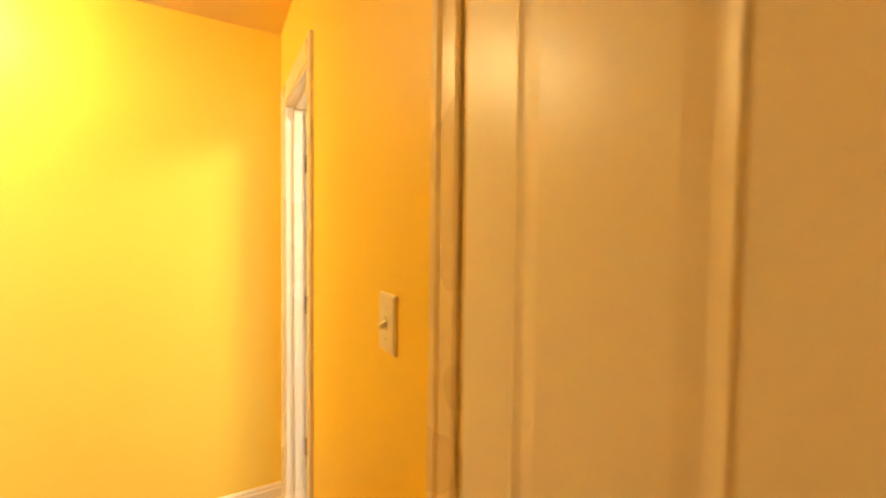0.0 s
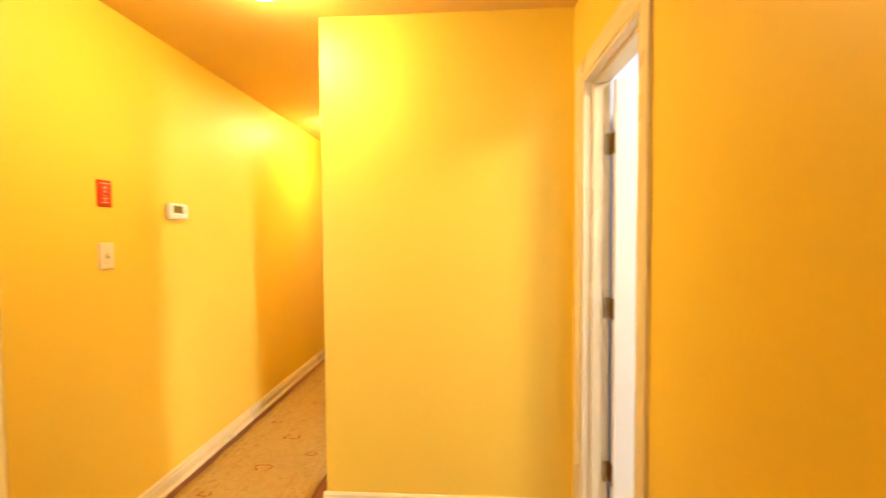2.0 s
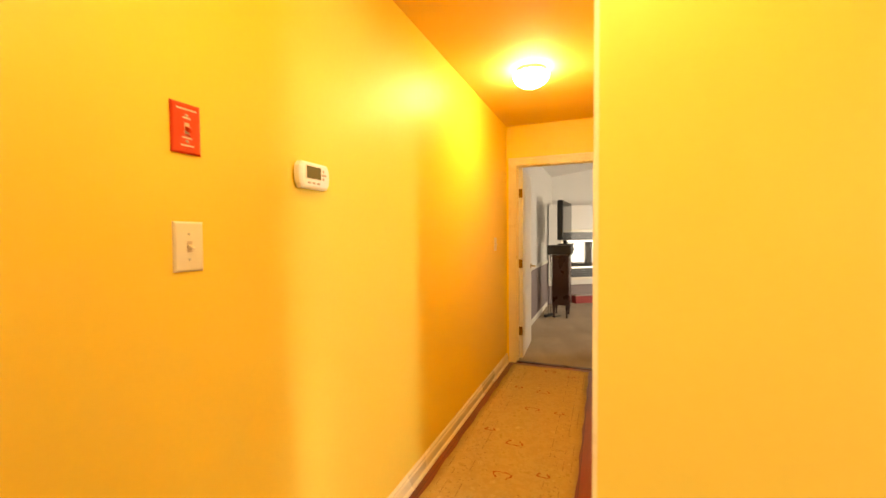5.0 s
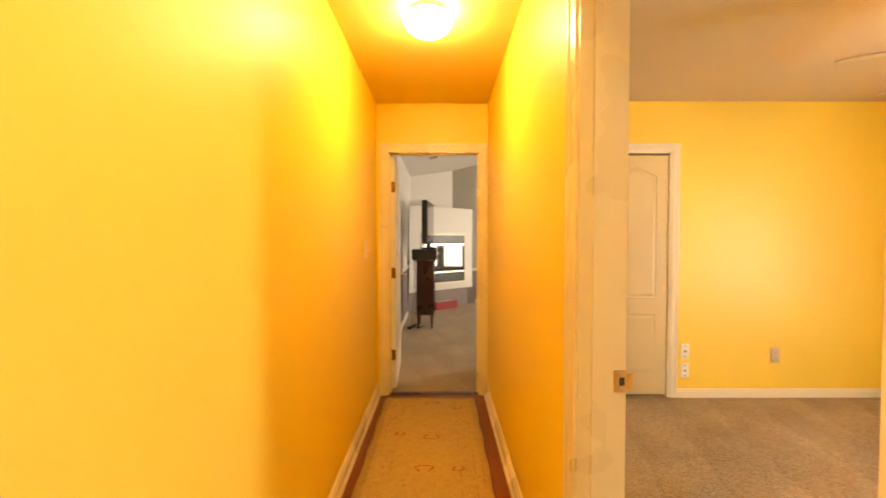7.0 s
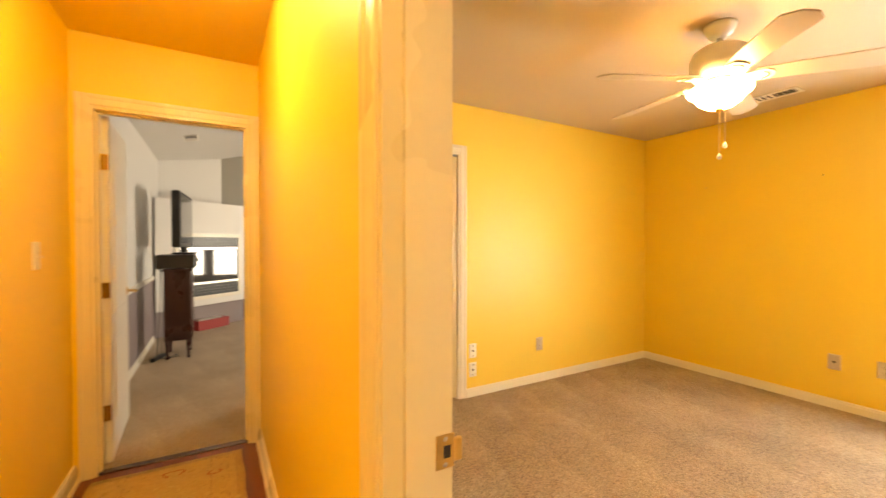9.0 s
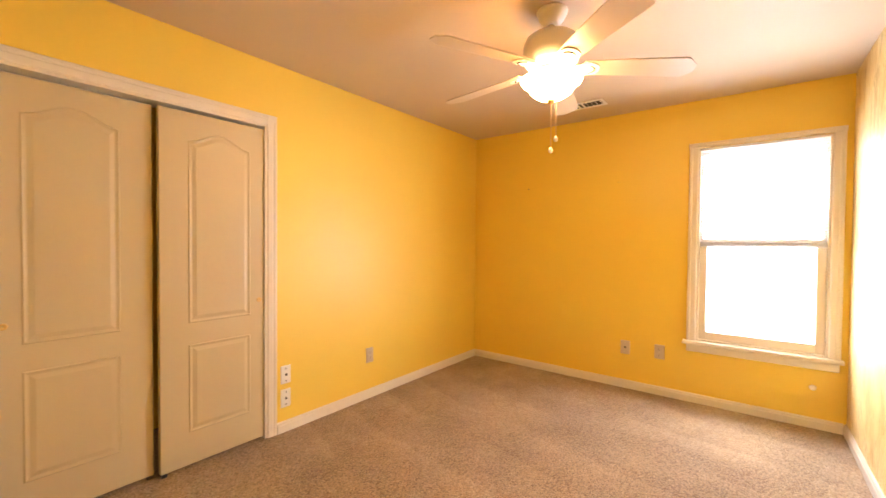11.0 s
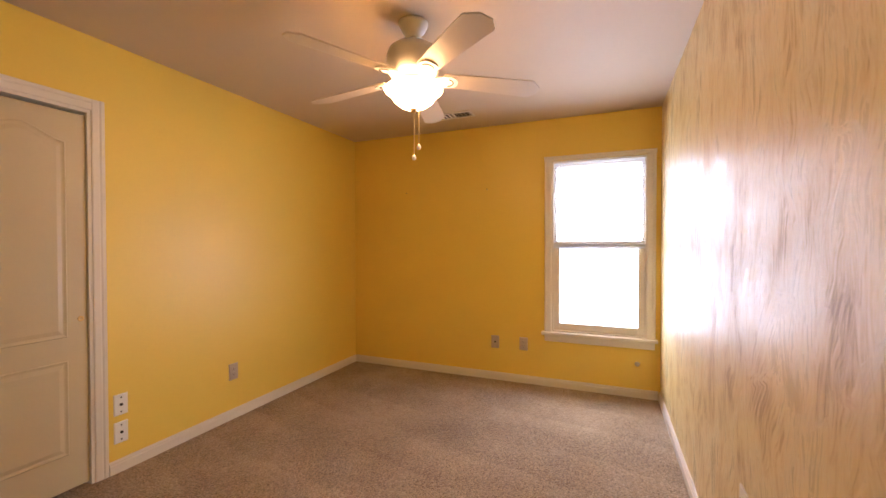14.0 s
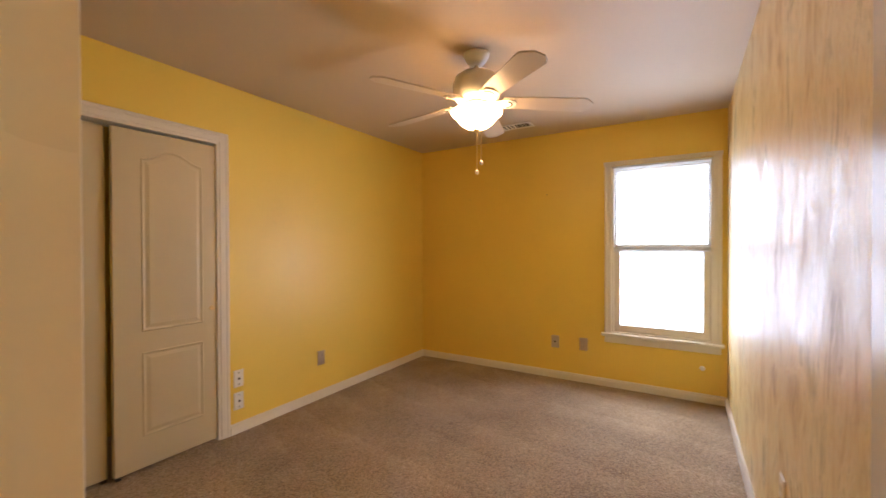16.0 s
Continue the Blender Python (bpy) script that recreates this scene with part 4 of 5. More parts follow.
thermostat = base("thermostat", pose(LEFT, 0.998, 1.490, 0, 0, 90), "white digital thermostat with a grey display", "thermostat")
part("back_plate", box(-0.062, 0.062, -0.008, 0.0, -0.034, 0.034, bevel=0.003), PLATE_IVORY, thermostat)
case_side = [(-0.073 + 0.006 * (z / 0.040) ** 2, z) for z in (-0.040, -0.028, -0.014, 0.0, 0.014, 0.028, 0.040)]
case_side = [(-0.060, -0.0425)] + case_side[1:-1] + [(-0.060, 0.0425), (0.060, 0.0425)] + [(-x, z) for x, z in case_side[1:-1][::-1]] + [(0.060, -0.0425)]
shell_rings = [(0.0, -0.007), (0.0, -0.026), (0.003, -0.031), (0.008, -0.034)]
bm = bmesh.new()
rings = [[bm.verts.new((x * (1 - inset / 0.07), y, z * (1 - inset / 0.042))) for x, z in case_side] for inset, y in shell_rings]
for lo, hi in zip(rings, rings[1:]):
    for k in range(len(case_side)):
        bm.faces.new((lo[k], lo[(k + 1) % len(case_side)], hi[(k + 1) % len(case_side)], hi[k]))
bm.faces.new(rings[0][::-1])
bm.faces.new(rings[-1])
bmesh.ops.recalc_face_normals(bm, faces=bm.faces[:])
part("body", bm, PLATE_WHITE, thermostat)
part("bezel", box(-0.049, 0.026, -0.0352, -0.0335, -0.014, 0.031, bevel=0.0008), PLATE_IVORY, thermostat)
part("screen", box(-0.046, 0.023, -0.0362, -0.0345, -0.011, 0.028, bevel=0.0006), SCREEN_GREY, thermostat, "dark grey liquid crystal display")
for x in (-0.033, -0.010, 0.012):
    part("button", moved(lathe([(0.005, 0), (0.004, 0.002), (0, 0.0025)], 12), Matrix.Translation((x, -0.034, -0.025)) @ pose(0, 0, 0, 90, 0, 0) @ Matrix.Diagonal((1.7, 0.8, 1, 1))), PLATE_TAN, thermostat)
for x, z in ((0.036, 0.019), (0.036, -0.007), (0.046, 0.006), (0.034, 0.006)):
    part("button", moved(lathe([(0.005, 0), (0.004, 0.002), (0, 0.0025)], 12), Matrix.Translation((x, -0.034, z)) @ pose(0, 0, 0, 90, 0, 0)), PLATE_TAN, thermostat)

outlet(pose(2.925, CLOSET - 0.0005, 0.347, 0, 0, 0), PLATE_TAN, "tan duplex outlet on the closet wall")
outlet(pose(WINX - 0.0005, 2.040, 0.362, 0, 0, -90), PLATE_TAN, "tan duplex outlet under the window side")
outlet(pose(2.33, TEX + 0.0005, 0.445, 0, 0, 180), PLATE_IVORY, "ivory duplex outlet on the brushed wall")
phone = base("wall_jack", pose(WINX - 0.0005, 2.306, 0.358, 0, 0, -90), "tan telephone jack plate with a dark socket", "wall jack")
part("plate", plate_body(0.074, 0.118), PLATE_TAN, phone)
part("socket", box(-0.008, 0.008, -0.0085, -0.0060, -0.007, 0.007), DARK, phone)
screw(phone, 0, 0.042)
screw(phone, 0, -0.042)
jack_plate(pose(2.192, CLOSET - 0.0005, 0.380, 0, 0, 0), "white cable jack plate above its twin")
jack_plate(pose(2.192, CLOSET - 0.0005, 0.224, 0, 0, 0), "white cable jack plate near the baseboard")
for y, z in ((3.235, 1.794), (2.383, 1.793)):
    nail = base("wall_nail", pose(WINX, y, z), "small nail remaining in the yellow wall", "nail")
    part("shank", tube([(0, 0, 0), (-0.014, 0, 0.003)], 0.0022, 6), STEEL, nail)
    part("head", moved(lathe([(0.0045, 0), (0.0045, 0.0012), (0, 0.0016)], 10), Matrix.Translation((-0.014, 0, 0.003)) @ pose(0, 0, 0, 0, -90, 0)), DARK, nail)
stop = base("door_stop", pose(WINX, 1.10, 0.281), "small white wall bumper below the window", "wall bumper")
part("cup", moved(lathe([(0.020, 0), (0.019, 0.006), (0.012, 0.010), (0, 0.008)], 16), pose(0, 0, 0, 0, -90, 0)), PLATE_IVORY, stop, smooth=True)


# ---- ceiling lights of the hall ----
def dome_light(x, y, label):
    ob = base("ceiling_light", pose(x, y, CEIL), label, "ceiling light", "dome lights of the hall")
    part("pan", lathe([(0.0, -0.030), (0.088, -0.030), (0.096, -0.026), (0.098, -0.004), (0.090, 0.0)], 32), STEEL, ob, smooth=True)
    prof = [(0.0, -0.118)] + [(0.118 * math.sin(a), -0.040 - 0.078 * math.cos(a)) for a in [radians(d) for d in (15, 30, 45, 60, 75, 90)]] + [(0.108, -0.030)]
    part("globe", lathe(prof, 32), HALL_BULB, ob, "lit white glass dome", smooth=True)
    return ob


dome_light(0.16, 2.62, "lit white glass dome light in the corridor")
dome_light(0.50, 0.40, "lit white glass dome light in the hall")


# ---- ceiling fan of the bedroom ----
FX, FY = 2.622, 2.237
fan = base("ceiling_fan", pose(FX, FY, CEIL), "white five-blade ceiling fan with a lit glass bowl", "ceiling fan")
part("canopy", lathe([(0.020, -0.066), (0.040, -0.062), (0.057, -0.044), (0.072, -0.014), (0.074, 0.0)], 28), FAN_WHITE, fan, smooth=True)
part("downrod", lathe([(0.013, -0.135), (0.013, -0.065)], 14), FAN_WHITE, fan, smooth=True)
part("motor", lathe([(0.050, -0.280), (0.105, -0.274), (0.126, -0.250), (0.134, -0.210), (0.134, -0.168), (0.122, -0.136), (0.094, -0.116), (0.060, -0.106), (0.022, -0.100), (0.015, -0.096)], 36), FAN_WHITE, fan, smooth=True)
part("fitter", lathe([(0.066, -0.314), (0.078, -0.308), (0.078, -0.284), (0.060, -0.278)], 28), FAN_WHITE, fan, smooth=True)


def scallop(a, z):
    return 1 + 0.030 * math.cos(6 * a) * max(0.0, min(1.0, (z + 0.46) / 0.10))


BOWL_R = 0.89
bowl = [(0.0, -0.462), (0.030, -0.460), (0.070, -0.448), (0.104, -0.425), (0.120, -0.400), (0.124, -0.385), (0.148, -0.376), (0.160, -0.358), (0.158, -0.342), (0.130, -0.330), (0.085, -0.326)]
part("glass_bowl", lathe([(r * BOWL_R, -0.308 + (z + 0.326) * 0.88) for r, z in bowl], 48, scallop), FAN_BULB, fan, "lit scalloped frosted glass bowl", smooth=True)
part("finial", lathe([(0.0, -0.446), (0.010, -0.444), (0.016, -0.434), (0.020, -0.426), (0.012, -0.420)], 18), BRASS, fan, smooth=True)
for cx, cy, z1 in ((0.000, -0.002, -0.655), (0.014, -0.022, -0.600)):
    chain = part("pull_chain", tube([(cx, cy, -0.430), (cx, cy, z1)], 0.0022, 6), CHAIN, fan, "thin brass pull chain")
    part("pull", moved(lathe([(0.0, -0.030), (0.009, -0.024), (0.011, -0.014), (0.004, 0.0)], 12), Matrix.Translation((cx, cy, z1))), FAN_WHITE, chain, "white teardrop pull", smooth=True)
for k in range(5):
    turn = pose(0, 0, -0.270, 0, 0, -58.5 + 72 * k) @ pose(0, 0, 0, 0, 2.0, 0)
    bm = bmesh.new()
    outline = [(0.15, -0.048), (0.300, -0.060), (0.598, -0.070), (0.612, -0.066), (0.658, -0.022), (0.660, 0.030), (0.622, 0.068), (0.15, 0.050)]
    top = [bm.verts.new((x, y, 0.004)) for x, y in outline]
    bot = [bm.verts.new((x, y, -0.003)) for x, y in outline]
    for j in range(8):
        bm.faces.new((bot[j], bot[(j + 1) % 8], top[(j + 1) % 8], top[j]))
    bm.faces.new(top)
    bm.faces.new(bot[::-1])
    bmesh.ops.recalc_face_normals(bm, faces=bm.faces[:])
    blade = part("blade", moved(bm, turn @ pose(0, 0, 0, -12, 0, 0)), BLADE, fan)
    arm = bmesh.new()
    edge = [(0.085, 0.020), (0.120, 0.026), (0.150, 0.040), (0.185, 0.045), (0.214, 0.034), (0.226, 0.012)]
    edge = [(x, -y) for x, y in edge] + edge[::-1]
    top = [arm.verts.new((x, y, -0.0045)) for x, y in edge]
    bot = [arm.verts.new((x, y, -0.0105)) for x, y in edge]
    for j in range(len(edge)):
        arm.faces.new((bot[j], bot[(j + 1) % len(edge)], top[(j + 1) % len(edge)], top[j]))
    arm.faces.new(top)
    arm.faces.new(bot[::-1])
    bmesh.ops.recalc_face_normals(arm, faces=arm.faces[:])
    iron = part("blade_arm", moved(arm, turn @ pose(0, 0, 0, -12, 0, 0)), FAN_WHITE, blade)
    # dark bar on the solid plate, drawn for the shade in its opening
    slot = [(0.166 + 0.036 * math.cos(radians(a)), 0.030 * math.sin(radians(a)), -0.0112) for a in range(-75, 76, 15)]
    part("slot", moved(tube(slot, 0.0032, 6), turn @ pose(0, 0, 0, -12, 0, 0)), DARK, iron, "dark arc drawn for the shade inside the arm's opening")


def vent(m, label, width, length, material, slats):
    ob = base("ceiling_vent", m, label, "air vent")
    w, l = width / 2, length / 2
    bm = bmesh.new()
    for d in ((-w, w, -l, -l + 0.022), (-w, w, l - 0.022, l), (-w, -w + 0.02, -l + 0.022, l - 0.022), (w - 0.02, w, -l + 0.022, l - 0.022)):
        add_box(bm, *d, -0.007, 0.0, bevel=0.001)
    add_box(bm, -w + 0.02, w - 0.02, -0.008, 0.008, -0.006, 0.0)
    part("frame", bm, material, ob)
    part("backing", box(-w + 0.02, w - 0.02, -l + 0.022, l - 0.022, -0.0012, -0.0002), DARK, ob)
    for k in range(slats):
        y = -l + 0.03 + (2 * l - 0.06) * k / (slats - 1)
        part("slat", moved(box(-w + 0.02, w - 0.02, -0.006, 0.006, -0.0006, 0.0006), Matrix.Translation((0, y, -0.005)) @ pose(0, 0, 0, 35 if y < 0 else -35, 0, 0)), material, ob)
    return ob


vent(pose(4.037, 2.556, CEIL), "white louvred air vent in the bedroom ceiling", 0.15, 0.34, FAN_WHITE, 9)
vent(pose(0.10, 6.95, 2.555, 0, -14, 0), "white louvred air vent in the sloping ceiling", 0.16, 0.30, FAN_WHITE, 9)

# ---- bedroom window with blind ----
win = base("window_1", pose(WINX, (WIN[0] + WIN[1]) / 2, WIN[2]), "white double-hung window with a half-raised blind", "window", kind="structure")
hw, hh = (WIN[1] - WIN[0]) / 2, WIN[3] - WIN[2]
lining = bmesh.new()
for d in ((-0.0, 0.15, -hw - 0.0, -hw + 0.015, 0, hh), (-0.0, 0.15, hw - 0.015, hw, 0, hh), (-0.0, 0.15, -hw + 0.015, hw - 0.015, hh - 0.015, hh), (0.0, 0.15, -hw + 0.015, hw - 0.015, 0.0, 0.018)):
    add_box(lining, *d)
part("window_frame", lining, TRIM_WHITE, win)
case = bmesh.new()
prism(case, CASING, (0, hw, -0.01), (0, hw, hh + 0.036), (-1, 0, 0), (0, 1, 0))
prism(case, CASING, (0, -hw, -0.01), (0, -hw, hh + 0.036), (-1, 0, 0), (0, -1, 0))
prism(case, [(0.60 * w, d + 0.004) if d else (0.60 * w, d) for w, d in CASING], (0, -hw - 0.064, hh + 0.003), (0, hw + 0.064, hh + 0.003), (-1, 0, 0), (0, 0, 1))
part("casing", case, TRIM_WHITE, win)
sill = box(-0.045, 0.02, -hw - 0.075, hw + 0.085, -0.022, 0.004, bevel=0.004, segments=2)
part("window_sill", sill, TRIM_WHITE, win)
part("apron", box(-0.016, 0.0, -hw - 0.055, hw + 0.06, -0.082, -0.022, bevel=0.004), TRIM_WHITE, win)


def sash(parent, x, z0, z1, rail, stile):
    bm = bmesh.new()
    for d in ((-hw + 0.016, -hw + stile, z0, z1), (hw - stile, hw - 0.016, z0, z1)):
        add_box(bm, x, x + 0.034, d[0], d[1], d[2], d[3], bevel=0.003)
    add_box(bm, x, x + 0.034, -hw + stile, hw - stile, z0, z0 + rail, bevel=0.003)
    add_box(bm, x, x + 0.034, -hw + stile, hw - stile, z1 - 0.034, z1, bevel=0.003)
    ob = part("sash", bm, TRIM_WHITE, parent)
    pane = part("pane", box(x + 0.015, x + 0.019, -hw + stile - 0.002, hw - stile + 0.002, z0 + rail - 0.002, z1 - 0.032), GLASS, ob, "clear window glass")
    pane.visible_shadow = False


sash(win, 0.018, 0.019, 0.79, 0.062, 0.066)
sash(win, 0.054, 0.765, hh - 0.016, 0.045, 0.034)
blind = base("window_blind", pose(WINX - 0.004, (WIN[0] + WIN[1]) / 2, WIN[2] + hh - 0.003), "white vinyl mini blind pulled half way up", "window blind")
bw = hw - 0.010
part("headrail", box(-0.008, 0.018, -bw, bw, -0.022, 0.0, bevel=0.002), BLIND_WHITE, blind)
bm = bmesh.new()
for k, (y, z) in enumerate(((-0.0105, -0.0010), (-0.0055, 0.0012), (0.0, 0.0018), (0.0055, 0.0012), (0.0105, -0.0010))):
    for s in (-1, 1):
        bm.verts.new((y, s * bw * 0.985, z))
bm.verts.ensure_lookup_table()
for k in range(4):
    bm.faces.new((bm.verts[2 * k], bm.verts[2 * k + 1], bm.verts[2 * k + 3], bm.verts[2 * k + 2]))
slat_mesh = mesh_of(bm, "slat", BLIND_WHITE, True)
for k in range(36):
    s = new("slat", slat_mesh)
    s.parent = blind
    s.matrix_basis = pose(0.006, 0, -0.032 - 0.0192 * k, 0, 24, 0)
bm = bmesh.new()
for k in range(9):
    add_box(bm, -0.006, 0.018, -bw * 0.985, bw * 0.985, -0.752 + 0.0026 * k, -0.7505 + 0.0026 * k)
part("stacked_slats", bm, BLIND_WHITE, blind)
part("bottom_rail", box(-0.006, 0.018, -bw * 0.985, bw * 0.985, -0.768, -0.753, bevel=0.003), BLIND_WHITE, blind)
part("tilt_wand", tube([(-0.014, bw - 0.07, -0.025), (-0.016, bw - 0.07, -0.62)], 0.004, 6), PLATE_WHITE, blind, "thin clear plastic tilt wand")
for y in (-bw * 0.72, bw * 0.72):
    part("ladder_cord", tube([(-0.006, y, -0.03), (-0.006, y, -0.755)], 0.0008, 4), BLIND_WHITE, blind)

# glowing sheet added outside the panes, in place of the daylit distance
backdrop = structure("backdrop", box(60, 60.2, -60, 70, -2, 40), glowing("outdoor_glow_sheet", (0.92, 0.96, 1.0), 3.0))

# ---- runner rug in the corridor ----
RX0, RX1, RY0, RY1 = -0.222, 0.487, 0.30, 3.86
rug = base("runner_rug", pose((RX0 + RX1) / 2, RY0, 0), "cream runner rug with faded red motifs on dark boards", "rug")
rw, rl = (RX1 - RX0) / 2, RY1 - RY0
bm = bmesh.new()
cols, rows_n = 12, 70
grid = [[bm.verts.new((-rw + 2 * rw * i / cols + (0.004 * math.sin(j * 0.9) if i in (0, cols) else 0), rl * j / rows_n, 0.007 + 0.0012 * noise.noise(Vector((i * 0.6, j * 0.35, 0))))) for i in range(cols + 1)] for j in range(rows_n + 1)]
for j in range(rows_n):
    for i in range(cols):
        bm.faces.new((grid[j][i], grid[j][i + 1], grid[j + 1][i + 1], grid[j + 1][i]))
edge_loops = [e for e in bm.edges if e.is_boundary]
ext = bmesh.ops.extrude_edge_only(bm, edges=edge_loops)["geom"]
for v in ext:
    if isinstance(v, bmesh.types.BMVert):
        v.co.z = 0.0005
bmesh.ops.recalc_face_normals(bm, faces=bm.faces[:])
part("field", bm, RUNNER, rug, smooth=True)


def ring_motif(cx, cy, r, turn):
    """A palmette outline, a wavy ring open at one side."""
    bm = bmesh.new()
    rows = []
    n = 30
    for k in range(n + 1):
        a = turn + radians(35 + 290 * k / n)
        rr = r * (1 + 0.16 * math.cos(3 * (a - turn)) + 0.06 * math.cos(9 * (a - turn)))
        wdt = 0.0055 + 0.002 * math.sin(5 * a)
        rows.append([bm.verts.new((cx + (rr + s * wdt) * math.sin(a), cy + 0.72 * (rr + s * wdt) * math.cos(a), 0.0095)) for s in (-1, 1)])
    for lo, hi in zip(rows, rows[1:]):
        bm.faces.new((lo[0], hi[0], hi[1], lo[1]))
    return bm


rng = random.Random(4)
cy = 0.28
side = 0
while cy < rl - 0.1:
    part("motif", ring_motif(rng.uniform(-0.03, 0.03), cy, 0.046, math.pi if side else 0), RUG_RED, rug, "faded red palmette outline")
    cy += 0.36 if side else 0.52
    side = 1 - side
for k in range(9):
    part("motif", ring_motif((-1) ** k * (rw * 0.56) + rng.uniform(-0.02, 0.02), 0.16 + 0.40 * k, 0.030, 0), RUG_RED, rug, "faded red palmette outline")
flecks = bmesh.new()
for k in range(760):
    band = rng.random()
    x = rng.uniform(-rw * 0.95, rw * 0.95) if band < 0.45 else rng.choice((-1, 1)) * rng.gauss(rw * 0.66, 0.03)
    y, s = rng.uniform(0.03, rl - 0.03), rng.uniform(0.0022, 0.0075)
    a = rng.uniform(0, math.pi)
    ring = [flecks.verts.new((x + s * q * math.cos(a + t), y + s * math.sin(a + t) * 0.8, 0.0092)) for t, q in ((0, 1.3), (1.5, 0.7), (3.1, 1.2), (4.6, 0.8))]
    flecks.faces.new(ring)
tagged(part("flecks", flecks, RUG_BROWN, rug, "small brown flecks of the pattern"), kind="stuff")
lines = bmesh.new()
for x in (-rw * 0.90, -rw * 0.78, -rw * 0.55, rw * 0.55, rw * 0.78, rw * 0.90):
    for k in range(60):
        y0 = 0.02 + (rl - 0.04) * k / 60
        if rng.random() < 0.55:
            w = rng.uniform(0.0012, 0.0026)
            lines.faces.new([lines.verts.new(p) for p in ((x - w, y0, 0.0090), (x + w, y0, 0.0090), (x + w, y0 + rl / 72, 0.0090), (x - w, y0 + rl / 72, 0.0090))])
tagged(part("border_lines", lines, RUG_BROWN, rug, "thin broken border lines"), kind="stuff")


# ---- living room ----
lr_rug = base("area_rug", pose(-2.9, 1.79, 0), "green and beige worn wool area rug under the poufs", "rug")
part("field", box(-1.30 - 0.15, 2.2, -1.26, 1.9, 0.0005, 0.012, bevel=0.003), LR_RUG, lr_rug)
for y0, y1 in ((-1.26, -1.235), (1.875, 1.9)):
    part("binding", box(-1.45, 2.2, y0, y1, 0.012, 0.0145), RUNNER, lr_rug)


def knitted_pouf(x, y, r, h, turn):
    ob = base("knitted_pouf", pose(x, y, 0.012, 0, 0, turn), "brown chunky knitted pouf on the area rug", "pouf", "knitted poufs")
    bm = bmesh.new()
    n_a, n_z, ribs = 264, 72, 44
    rows = []
    for j in range(n_z + 1):
        v = j / n_z
        lat = -math.pi / 2 + math.pi * v
        rr = r * abs(math.cos(lat)) ** 0.55
        z = h / 2 + h / 2 * math.copysign(abs(math.sin(lat)) ** 0.8, math.sin(lat))
        row = []
        for k in range(n_a):
            a = 2 * math.pi * k / n_a
            ph = ribs * a
            rib = abs(math.sin(ph / 2))
            stitch = 0.5 + 0.5 * math.sin(v * 88 + 2.6 * abs(math.cos(ph / 2)))
            q = rr * (1 - 0.050 * (1 - rib) - 0.045 * (1 - stitch) * rib)
            row.append(bm.verts.new((q * math.cos(a), q * math.sin(a), z)))
        rows.append(row)
    for lo, hi in zip(rows, rows[1:]):
        for k in range(n_a):
            bm.faces.new((lo[k], lo[(k + 1) % n_a], hi[(k + 1) % n_a], hi[k]))
    bmesh.ops.remove_doubles(bm, verts=bm.verts[:], dist=1e-5)
    bmesh.ops.recalc_face_normals(bm, faces=bm.faces[:])
    part("cover", bm, YARN, ob, smooth=True)
    return ob


first = knitted_pouf(-1.50, 0.79, 0.280, 0.325, 0)
copy_thing(first, pose(-2.94, 0.85, 0.012, 0, 0, 40))

pouf = base("leather_pouf", pose(-2.24, 0.84, 0.012), "pale tan leather pouf with star stitching", "pouf")
prof = [(0.0, 0.0), (0.20, 0.004), (0.255, 0.03), (0.285, 0.09), (0.292, 0.15), (0.282, 0.21), (0.25, 0.265), (0.19, 0.298), (0.10, 0.312), (0.0, 0.314)]
part("cover", lathe(prof, 96, lambda a, z: 1 - 0.012 * (abs(math.cos(6 * a)) ** 18)), TAN_LEATHER, pouf, smooth=True)
for k in range(12):
    a = radians(15 + 30 * k)
    pts = [((r + 0.0006) * math.cos(a) * (0.989 if r > 0.2 else 1.0), (r + 0.0006) * math.sin(a) * (0.989 if r > 0.2 else 1.0), z) for r, z in prof[2:7]]
    part("seam", tube(pts, 0.0032, 5), STITCH, pouf)
    b = radians(15 + 30 * (k + 1))
    star = [(0.25 * math.cos(a), 0.25 * math.sin(a), 0.268), (0.19 * math.cos((a + b) / 2), 0.19 * math.sin((a + b) / 2), 0.301), (0.25 * math.cos(b), 0.25 * math.sin(b), 0.268)]
    part("seam", tube(star, 0.0032, 5), STITCH, pouf)
    inner = [(0.19 * math.cos((a + b) / 2), 0.19 * math.sin((a + b) / 2), 0.301), (0.10 * math.cos((a + b) / 2), 0.10 * math.sin((a + b) / 2), 0.314), (0.02 * math.cos((a + b) / 2), 0.02 * math.sin((a + b) / 2), 0.316)]
    part("seam", tube(inner, 0.003, 5), STITCH, pouf)


